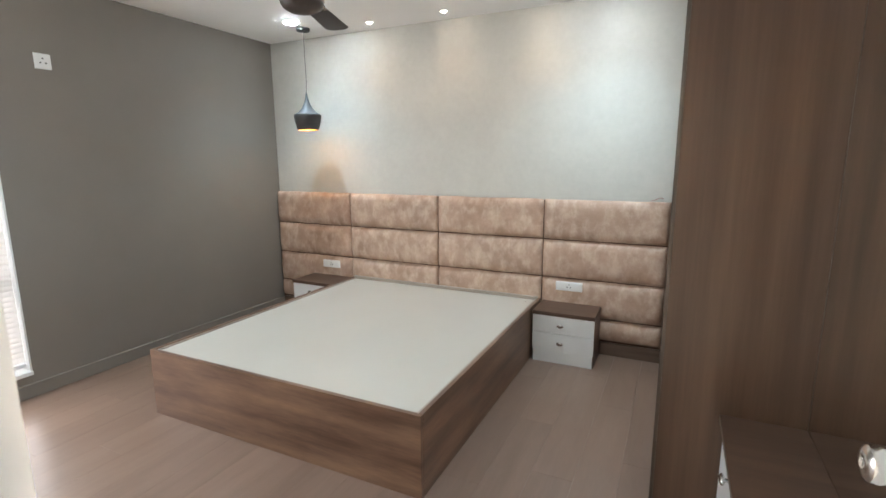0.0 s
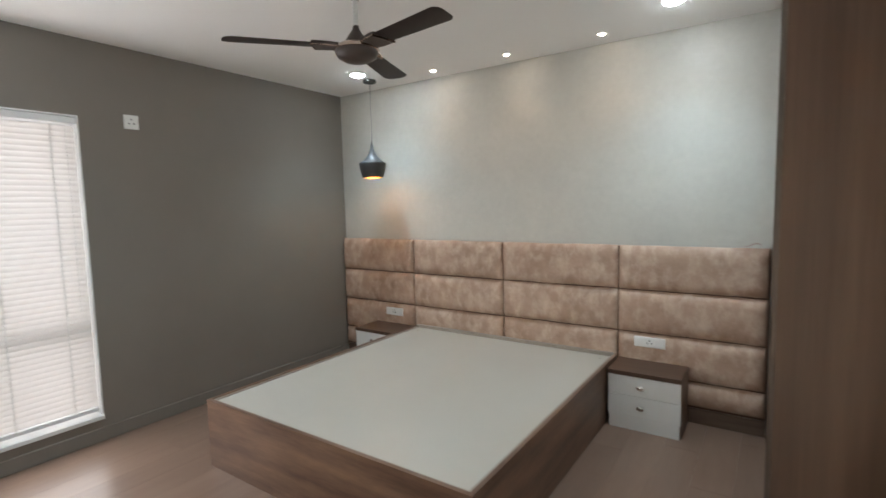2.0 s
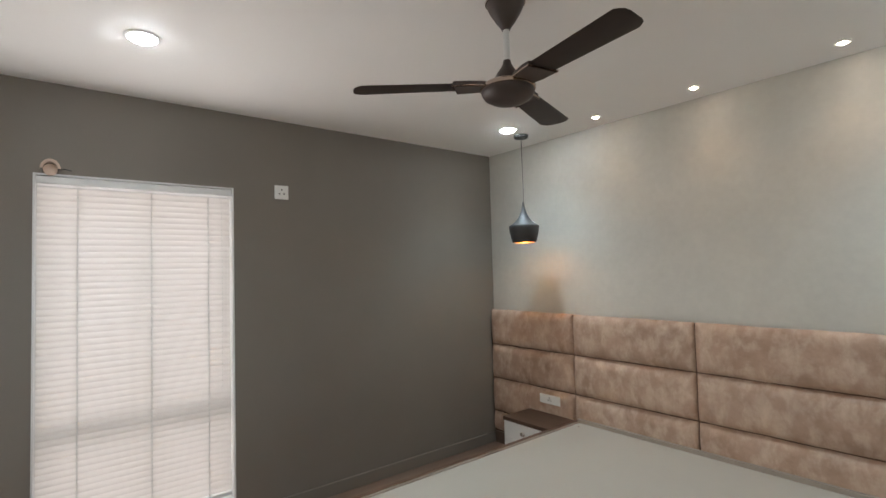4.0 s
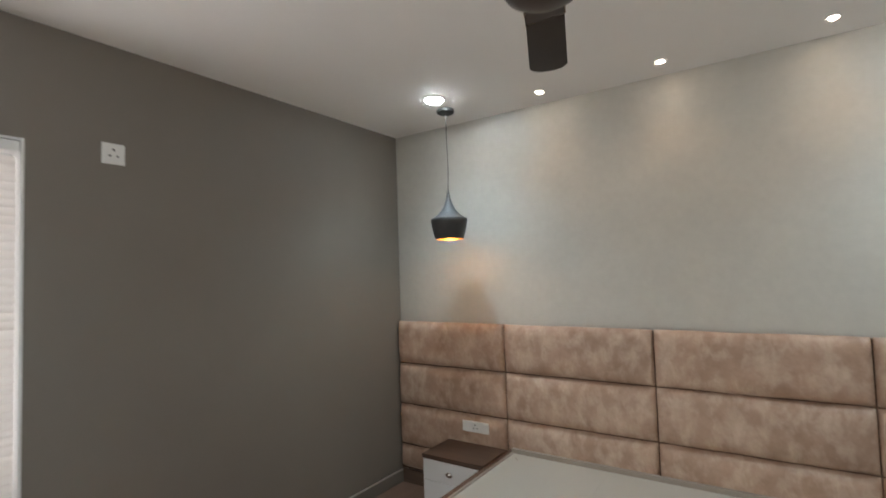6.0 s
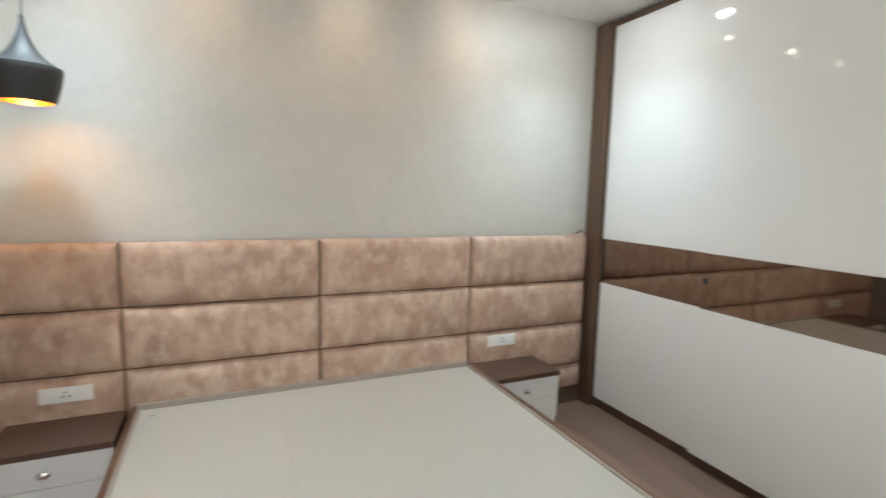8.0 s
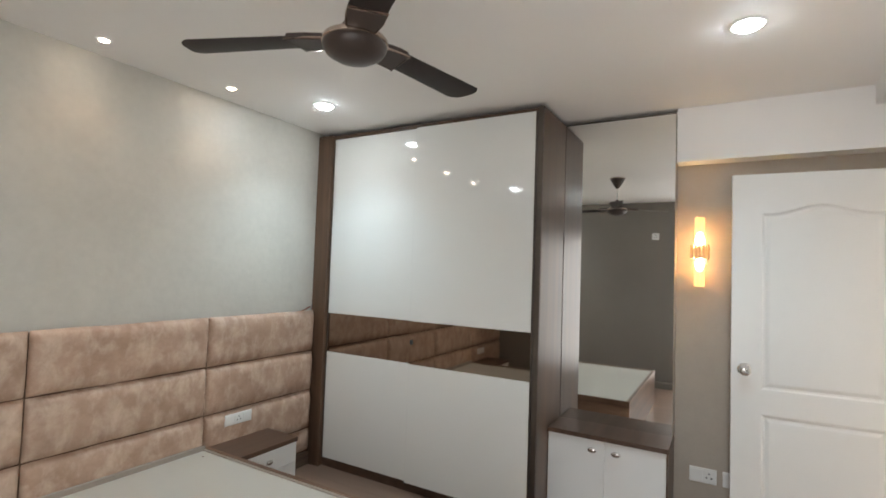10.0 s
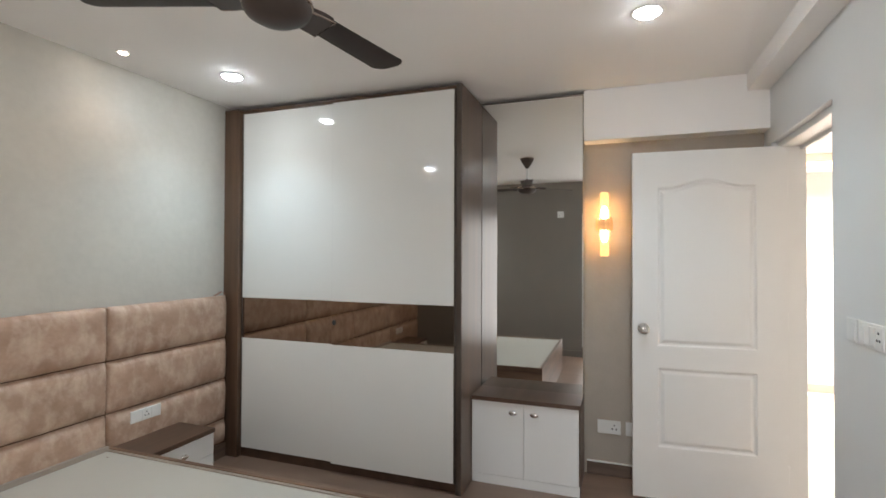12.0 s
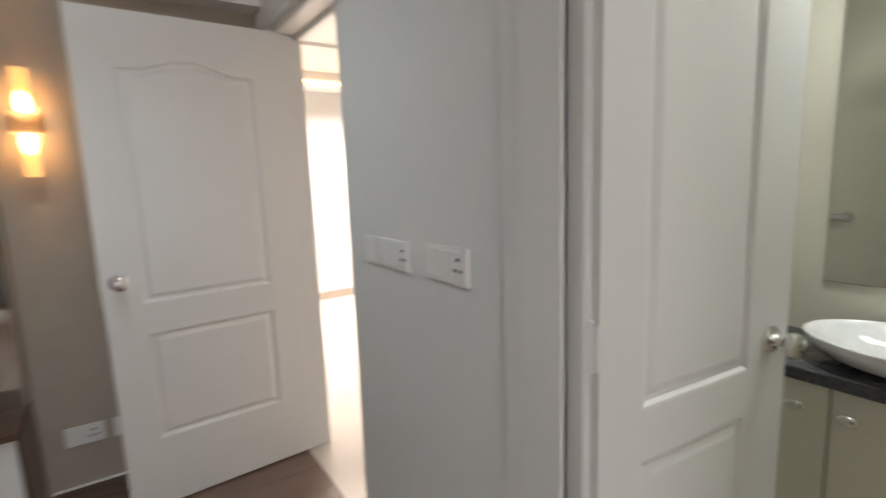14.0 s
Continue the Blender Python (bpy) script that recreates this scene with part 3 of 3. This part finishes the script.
part("strip", tp, material("reddish_brown_tape", (0.28, 0.12, 0.08), 0.5, second=(0.36, 0.17, 0.11), scale=30), tape)

# ---- bed ----
BX0, BX1, BY0, BY1, BH = -2.682, -0.895, 1.532, 3.53, 0.399
bed = thing("bed", (BX0, BY0, 0), "walnut box bed with a bare off-white deck and no mattress", "bed")
bl, bd = BX1 - BX0, BY1 - BY0
T = 0.022
part("foot_panel", block(0, bl, 0, T, 0, BH, bevel=0.0015), WALNUT_X, bed, "walnut laminate foot panel")
part("side_panel", block(0, T, T, bd, 0, BH, bevel=0.0015), WALNUT_X, bed, "walnut laminate side panel")
part("side_panel", block(bl - T, bl, T, bd, 0, BH, bevel=0.0015), WALNUT_X, bed, "walnut laminate side panel")
part("head_panel", block(T, bl - T, bd - T, bd, 0, BH + 0.012, bevel=0.0015), RIM, bed, "pale head rail")
part("edge_lip", boxes((T, bl - T, T, T + 0.014, BH - 0.05, BH - 0.006), (T, T + 0.014, T + 0.014, bd - T, BH - 0.05, BH - 0.006), (bl - T - 0.014, bl - T, T + 0.014, bd - T, BH - 0.05, BH - 0.006)), RIM, bed, "pale inner lip")
for a, b in ((T + 0.014, 0.6268), (0.6271, bl - T - 0.014)):
    part("deck", block(a, b, T + 0.014, bd - T, BH - 0.05, BH - 0.014, bevel=0.0004, segments=1), DECK, bed, "off-white deck board")
for x in (0.09, bl - 0.09):
    part("screw", lathe([(0, 0.0015), (0.005, 0.001), (0.006, 0), (0, 0)], 12, pose(x, bd - 0.10, BH - 0.014)), CHROME, bed)


# ---- nightstands ----
def pull(parent, x, y, z, wide=0.046, axis=0):
    """A bean-shaped pull on a short stem, facing -y."""
    bm = bmesh.new()
    bmesh.ops.create_uvsphere(bm, u_segments=20, v_segments=10, radius=1.0)
    bm.transform(pose(0, -0.020, 0) @ Matrix.Diagonal((wide / 2 + 0.002, 0.009, 0.0155, 1)))
    k = part("knob", bm, CHROME, parent, "small oval steel pull", smooth=True, at=pose(x, y, z, 0, 0, axis))
    part("stem", lathe([(0, 0), (0.006, 0), (0.005, 0.016), (0, 0.016)], 12, pose(0, 0, 0, 90, 0, 0)), CHROME, k)


def nightstand(x, y, label):
    w, d, h = 0.442, 0.300, 0.388
    root = thing("nightstand", (x, y, 0), label, "nightstand", "nightstands beside the bed")
    part("body", block(0.001, w - 0.001, 0.018, d, 0.0, h - 0.028), WALNUT, root, "walnut laminate carcass")
    part("top", block(-0.001, w + 0.001, -0.010, d, h - 0.028, h, bevel=0.002), WALNUT_TOP, root, "walnut laminate top")
    part("plinth", block(0.008, w - 0.008, 0.006, 0.0178, 0.0, 0.090), DRAWER_WHITE, root, "white plinth")
    for z0, z1 in ((0.093, 0.226), (0.229, h - 0.030)):
        dr = part("drawer", block(0.001, w - 0.001, 0, 0.0175, z0, z1, bevel=0.0015), DRAWER_WHITE, root, "white drawer front")
        pull(dr, w * 0.47, 0, (z0 + z1) / 2)
    return root


nightstand(-0.877, 3.246, "two-drawer white and walnut nightstand between bed and wardrobe")
nightstand(-3.150, 3.232, "two-drawer white and walnut nightstand near the taupe wall")

# ---- wardrobe ----
WY = 1.757
wardrobe = thing("wardrobe", (0, WY, 0), "tall sliding wardrobe with glossy white doors and bronze mirror band", "wardrobe")
L = N - WY
TOP = 2.543
part("side_panel", block(0.022, 0.4848, 0, 0.030, 0, TOP), WALNUT, wardrobe, "dark walnut side panel")
part("corner_trim", block(0.012, 0.0215, 0.001, 0.036, 0, TOP, bevel=0.001), ALU, wardrobe, "dark aluminium corner trim")
part("body", block(0.09, E, 0.031, L - 0.002, 0.0, TOP - 0.03), WALNUT, wardrobe, "dark walnut carcass")
part("stile", block(0.0, 0.088, L - 0.135, L - 0.002, 0, TOP, bevel=0.002), WALNUT, wardrobe, "dark walnut filler strip")
part("top_track", block(0.034, 0.088, 0.037, L - 0.136, 2.517, TOP), WALNUT, wardrobe, "dark top track")
part("bottom_track", block(0.045, 0.088, 0.037, L - 0.136, 0, 0.062), WALNUT_TOP, wardrobe, "dark plinth with sliding track")


def sliding_door(x, y0, y1, stile_side):
    low, high = 0.068, 2.513
    d = part("door", boxes((x + 0.0045, x + 0.022, y0, y1, low, high)), DARK, wardrobe, "sliding door with white and bronze panels")
    part("upper_panel", block(x, x + 0.004, y0, y1, 1.162, high, bevel=0.0012, segments=1), GLOSS_WHITE, d, "glossy white upper panel")
    part("mirror_band", block(x + 0.001, x + 0.004, y0, y1, 0.868, 1.1615), BRONZE, d, "bronze tinted mirror strip")
    part("lower_panel", block(x, x + 0.004, y0, y1, low, 0.8675, bevel=0.0012, segments=1), GLOSS_WHITE, d, "glossy white lower panel")
    e0, e1 = (y0 - 0.010, y0 - 0.0005) if stile_side < 0 else (y1 + 0.0005, y1 + 0.010)
    part("edge_profile", block(x - 0.002, x + 0.022, e0, e1, low - 0.003, high + 0.002, bevel=0.001), ALU, d, "dark aluminium edge profile")
    return d


front = sliding_door(0.010, 0.049, 0.922, -1)
lock = lathe([(0, 0), (0.011, 0), (0.011, 0.006), (0.009, 0.009), (0.004, 0.010), (0, 0.010)], 20, pose(0, 0, 0, 0, -90, 0))
lock.transform(Matrix.Diagonal((1, 1, 1.6, 1)))
part("lock", lock, BLACK, front, "small dark push lock", smooth=True, at=pose(0.011, 0.902, 1.018))
sliding_door(0.034, 0.90, 1.697, 1)

# ---- dresser and mirror ----
dresser = thing("dresser_cabinet", (0.238, 1.068, 0), "low white two-door dresser cabinet with thick walnut top", "cabinet")
dl = 1.755 - 1.068
part("body", block(0.018, 0.39, 0.0, dl, 0.0, 0.533), WALNUT, dresser, "walnut carcass")
part("top", block(-0.016, 0.2465, -0.006, dl, 0.536, 0.562, bevel=0.002), WALNUT_TOP, dresser, "thick dark walnut top")
part("plinth", block(0.003, 0.0178, 0.002, dl - 0.002, 0.0, 0.058), DRAWER_WHITE, dresser, "white plinth")
for a, b, k in ((0.008, dl * 0.5 - 0.0015, 0.068), (dl * 0.5 + 0.0015, dl - 0.002, -0.068)):
    dd = part("door", block(0, 0.0175, a, b, 0.061, 0.534, bevel=0.0015), DRAWER_WHITE, dresser, "white cabinet door")
    pull(dd, 0, dl * 0.5 - k, 0.475, 0.05, -90)
mirror = thing("dressing_mirror", (0.485, 1.066, 0.562), "tall frameless dressing mirror above the dresser", "mirror")
ml = 1.755 - 1.066
part("backing", block(0.006, 0.142, 0, ml, 0.0, 1.984), BEIGE, mirror, "beige painted backing box")
part("glass", block(0, 0.005, 0.002, ml + 0.0018, 0.0005, 1.978), MIRROR, mirror, "clear mirror glass")
part("edge_bevel", block(-0.0008, 0.0, ml - 0.001, ml + 0.0015, 0.0005, 1.975), ALU, mirror, "slim metal mirror edge")
part("edge_strip", boxes((-0.003, 0.0055, 0.0, ml, 1.9785, 1.984)), ALU, mirror, "slim metal edge strip")

# ---- wall sconce ----
sconce = thing("wall_sconce", (E, 0.934, 1.685), "lit brass wall sconce with amber glass tubes", "wall lamp")
part("back_plate", block(-0.012, 0, -0.04, 0.04, -0.075, 0.075, bevel=0.004), BRASS, sconce, "brass back plate")
part("arm", block(-0.07, -0.012, -0.012, 0.012, -0.012, 0.012, bevel=0.003), BRASS, sconce)
ROD = mesh_of("rod", lathe([(0, -0.042), (0.005, -0.042), (0.0058, -0.038), (0.0058, 0.038), (0.005, 0.042), (0, 0.042)], 8), BRASS, True)
for k in range(16):
    a = 2 * math.pi * k / 16
    part("rod", ROD, BRASS, sconce, at=pose(-0.075 + 0.049 * math.cos(a), 0.049 * math.sin(a), 0))
for s in (1, -1):
    part("glass_tube", lathe([(0.030, s * 0.05), (0.030, s * 0.208), (0.027, s * 0.21), (0.027, s * 0.05)], 24, pose(-0.075, 0, 0)), TUBE, sconce, "amber ribbed glass tube", smooth=True)
    part("bulb", lathe([(0, s * 0.040), (0.014, s * 0.043), (0.0245, s * 0.056), (0.0255, s * 0.074), (0.023, s * 0.092), (0.015, s * 0.108), (0, s * 0.116)], 24, pose(-0.075, 0, 0)), TUBE_HOT, sconce, "glowing bulb", smooth=True)

# ---- pendant ----
HANG = 2.555
pendant = thing("pendant_lamp", (-2.935, 3.30, HANG), "black spun metal pendant lamp with gold lining, lit", "pendant lamp")
part("ceiling_rose", lathe([(0, 0), (0.056, 0), (0.056, -0.018), (0.050, -0.024), (0, -0.026)], 32, pose(0, 0, CEIL - HANG)), BLACK, pendant, smooth=True)
part("cord", tube([(0, 0, 0), (0.002, 0, -0.2), (0.006, 0, -0.4), (0, 0, -0.515)], 0.0025, 8), BLACK, pendant)
prof = [(0.007, -0.505), (0.009, -0.525), (0.014, -0.55), (0.022, -0.578), (0.034, -0.606), (0.052, -0.634), (0.078, -0.660), (0.107, -0.680), (0.126, -0.688), (0.128, -0.693),
        (0.126, -0.712), (0.119, -0.752), (0.108, -0.79), (0.098, -0.818)]
prof = [(0.91 * q, z) for q, z in prof]
part("shade", lathe(prof + [(0.0875, -0.8185)], 48), BLACK, pendant, "matt black spun shade", smooth=True)
part("lining", lathe([(r - 0.003, z) for r, z in prof[3:]], 48), GOLD, pendant, "gold inner lining", smooth=True)
part("bulb", lathe([(0, -0.68), (0.012, -0.685), (0.014, -0.70), (0.024, -0.725), (0.028, -0.745), (0.022, -0.766), (0, -0.776)], 24), FILAMENT, pendant, "glowing amber bulb", smooth=True)

# ---- ceiling fan ----
fan = thing("ceiling_fan", (-1.658, 1.812, CEIL), "dark brown three-blade ceiling fan at rest", "ceiling fan")
part("canopy", lathe([(0, 0), (0.068, 0), (0.073, -0.008), (0.071, -0.020), (0.062, -0.042), (0.038, -0.082), (0.020, -0.106), (0.016, -0.116), (0, -0.116)], 36), FAN_BROWN, fan, "dark brown cone canopy", smooth=True)
part("canopy_ring", lathe([(0.073, -0.002), (0.0765, -0.004), (0.0765, -0.012), (0.0725, -0.014)], 36), FAN_TRIM, fan, smooth=True)
part("down_rod", lathe([(0, -0.11), (0.0125, -0.11), (0.0125, -0.25), (0, -0.25)], 20), PLASTIC, fan, "white down rod", smooth=True)
part("motor_cover", lathe([(0, -0.233), (0.014, -0.234), (0.016, -0.247), (0.024, -0.262), (0.040, -0.284), (0.052, -0.304), (0.058, -0.318), (0.058, -0.326), (0, -0.326)], 36), FAN_BROWN, fan, "dark brown bell cover", smooth=True)
part("trim_ring", lathe([(0.056, -0.316), (0.080, -0.321), (0.099, -0.331), (0.1055, -0.340), (0.1055, -0.348), (0.099, -0.351)], 40), FAN_TRIM, fan, "coppery chrome trim ring", smooth=True)
part("motor_housing", lathe([(0.07, -0.326), (0.094, -0.337), (0.101, -0.348), (0.101, -0.362), (0.090, -0.380), (0.062, -0.396), (0.03, -0.404), (0, -0.406)], 40), FAN_BROWN, fan, "round motor housing", smooth=True)


def blade_mesh():
    """A straight pitched blade whose end is cut on the slant, with rounded corners."""
    bm = bmesh.new()
    n = 30
    rows = []
    for i in range(n + 1):
        s = i / n
        row = []
        for q in (-1, -0.88, -0.7, -0.4, 0, 0.4, 0.7, 0.88, 1):
            w = 0.052 + 0.014 * s
            end = 0.602 - 0.010 * (q + 1) - 0.11 * max(0.0, abs(q) - 0.45) ** 2
            row.append(bm.verts.new((0.13 + (end - 0.13) * s, q * w, -q * w * 0.10 - 0.004 * (1 - q * q))))
        rows.append(row)
    for a, b in zip(rows, rows[1:]):
        for k in range(8):
            bm.faces.new((a[k], a[k + 1], b[k + 1], b[k]))
    bmesh.ops.solidify(bm, geom=bm.faces[:], thickness=0.004)
    return bm


def bracket_mesh():
    bm = bmesh.new()
    top = [(0.080, -0.040), (0.15, -0.051), (0.190, -0.054), (0.212, 0.054), (0.15, 0.051), (0.080, 0.040)]
    lo = [bm.verts.new((x, y, -y * 0.10 - 0.014)) for x, y in top]
    hi = [bm.verts.new((x, y, -y * 0.10 + 0.008)) for x, y in top]
    bm.faces.new(hi), bm.faces.new(list(reversed(lo)))
    for i in range(len(top)):
        j = (i + 1) % len(top)
        bm.faces.new((lo[i], lo[j], hi[j], hi[i]))
    bmesh.ops.bevel(bm, geom=bm.edges[:], offset=0.003, segments=2, affect="EDGES")
    return bm


BLADE, BRACKET = mesh_of("blade", blade_mesh(), FAN_BROWN, True), mesh_of("blade_arm", bracket_mesh(), FAN_BROWN, True)
TRIM = mesh_of("arm_trim", tube([(0.088, -0.043, -0.004), (0.15, -0.053, -0.003), (0.191, -0.056, -0.003), (0.213, 0.055, -0.014), (0.15, 0.053, -0.013), (0.088, 0.043, -0.012)], 0.0042, 6), FAN_TRIM, True)
for ang in (-9.5, 110.5, 230.5):
    b = part("blade", BLADE, FAN_BROWN, fan, "dark brown rounded blade", at=pose(0, 0, -0.331, 0, 0, ang))
    part("blade_arm", BRACKET, FAN_BROWN, b, at=pose(0, 0, 0.002))
    part("arm_trim", TRIM, FAN_TRIM, b, "coppery chrome edge")


# ---- ceiling lights ----
for x, y in DOWNLIGHTS:
    d = thing("recessed_downlight", (x, y, CEIL), "lit round cool-white recessed downlight", "downlight", "round ceiling downlights")
    part("rim", lathe([(0.055, -0.0005), (0.072, -0.0005), (0.072, -0.004), (0.066, -0.007), (0.055, -0.006)], 40), PLASTIC, d, smooth=True)
    part("diffuser", lathe([(0, -0.024), (0.024, -0.022), (0.044, -0.016), (0.056, -0.007), (0.056, -0.001), (0, -0.001)], 40), LED_COOL, d, "glowing cool-white diffuser")
for x, y in SPOTS:
    d = thing("recessed_spotlight", (x, y, CEIL), "small lit warm recessed spotlight", "spotlight", "small warm spotlights over the headboard")
    part("rim", lathe([(0.02, -0.0005), (0.034, -0.0005), (0.034, -0.004), (0.029, -0.007), (0.02, -0.005)], 28), PLASTIC, d, smooth=True)
    part("lens", lathe([(0, -0.012), (0.010, -0.0105), (0.018, -0.007), (0.021, -0.003), (0.021, -0.001), (0, -0.001)], 28), LED_WARM, d, "glowing warm lens")
# panel added where the hall's fill lamp hangs; it doesn't glow itself
hl = thing("hall_lamp_housing", (2.7, -1.5, CEIL), "square ceiling panel added over the hall fill lamp", "ceiling light")
part("frame", block(-0.48, 0.48, -0.73, 0.73, -0.03, -0.001), PLASTIC, hl)
cove = thing("cove_light", (3.2, -4.0, 2.40), "warm lit cove strip along the hall ceiling border", "cove light")
part("strip", block(-0.012, -0.001, 0.0, 3.85, 0.02, 0.055), glowing("warm_cove_strip", (1.0, 0.62, 0.25), 3.0), cove)
# unseen fitting added above the bathroom's fill lamp
bl_ = thing("bathroom_lamp_housing", (-1.75, -0.95, 2.4), "round unseen fitting added over the bathroom fill lamp", "ceiling light")
part("frame", lathe([(0, 0), (0.17, 0), (0.17, -0.06), (0.16, -0.07), (0, -0.07)], 32), PLASTIC, bl_, smooth=True)

# ---- bathroom things ----
vanity = thing("vanity_unit", (-2.41, -0.955, 0), "cream vanity cabinet under a dark granite counter", "vanity")
part("body", block(0, 1.35, -0.403, -0.03, 0.1, 0.782), CREAM, vanity)
for k in range(3):
    vd = part("door", block(0.003 + 0.45 * k, 0.447 + 0.45 * k, -0.03, -0.012, 0.11, 0.778, bevel=0.002), CREAM, vanity, "cream cabinet door")
    pull(vd, 0.45 * k + (0.40 if k == 1 else 0.08), 0.0, 0.71, 0.05, 180)
part("plinth", block(0.01, 1.34, -0.40, -0.05, 0, 0.1), DARK, vanity)
counter = thing("granite_counter", (-2.43, -0.948, 0.782), "dark speckled granite bathroom counter", "counter")
part("slab", block(0, 1.39, -0.410, 0.0, 0, 0.04, bevel=0.004), GRANITE, counter)
basin = thing("wash_basin", (-1.652, -1.140, 0.822), "white oval ceramic wash basin on the granite counter", "basin")
bowl = lathe([(0, 0.012), (0.10, 0.014), (0.17, 0.034), (0.215, 0.072), (0.228, 0.084), (0.236, 0.088), (0.243, 0.084), (0.238, 0.066), (0.20, 0.026), (0.14, 0.0), (0, 0.0)], 48)
bowl.transform(Matrix.Diagonal((1.14, 0.82, 1, 1)))
part("bowl", bowl, CERAMIC, basin, smooth=True)
part("drain", lathe([(0, 0.018), (0.022, 0.017), (0.024, 0.012), (0, 0.012)], 20), CHROME, basin, "chrome drain", smooth=True)
bmir = thing("bathroom_mirror", (-2.257, -1.356, 1.01), "frameless bathroom mirror above the basin", "mirror")
part("glass", block(0, 0.912, 0, 0.006, 0, 1.0, bevel=0.002), MIRROR, bmir)
mix = thing("shower_mixer", (-0.95, -0.13, 1.12), "chrome shower mixer on the cream bathroom wall", "shower mixer")
part("bar", tube([(-0.10, -0.03, 0), (0.10, -0.03, 0)], 0.018, 12), CHROME, mix, smooth=True)
for x in (-0.08, 0.08):
    part("rose", lathe([(0, 0), (0.03, 0), (0.026, 0.012), (0.014, 0.03), (0, 0.03)], 20, pose(x, 0, 0, 90, 0, 0)), CHROME, mix, smooth=True)
part("hose", tube([(0.0, -0.03, -0.02), (0.02, -0.05, -0.12), (0.07, -0.05, -0.16), (0.11, -0.045, -0.08), (0.11, -0.04, 0.04)], 0.007, 8), CHROME, mix, smooth=True)

# ---- floor planks ----
PW, PL = 0.193, 1.21
plank = block(0.0002, PW - 0.0002, 0.0002, PL - 0.0002, -0.0078, 0.0, bevel=0.0005, segments=1)
PLANK = mesh_of("plank", plank, OAK)
col = 0
x = W
while x + PW <= E + 0.001:
    y = S - 0.03 - (0.0, 0.45, 0.85, 0.2, 0.65)[col % 5]
    while y < N:
        if y >= S - 0.03 and y + PL <= N:
            part("plank", PLANK, OAK, floor, at=pose(x, y, 0))
        else:
            a, b = max(y, S - 0.03), min(y + PL, N)
            if b - a > 0.02:
                part("plank", block(0.0004, PW - 0.0004, 0.0004, b - a - 0.0004, -0.0078, 0.0, bevel=0.0008, segments=1), OAK, floor, at=pose(x, a, 0))
        y += PL
    x += PW
    col += 1
if E - x > 0.005:
    part("plank", block(0.0004, E - x, 0.0004, N - S + 0.03, -0.0078, 0.0), OAK, floor, at=pose(x, S - 0.03, 0))
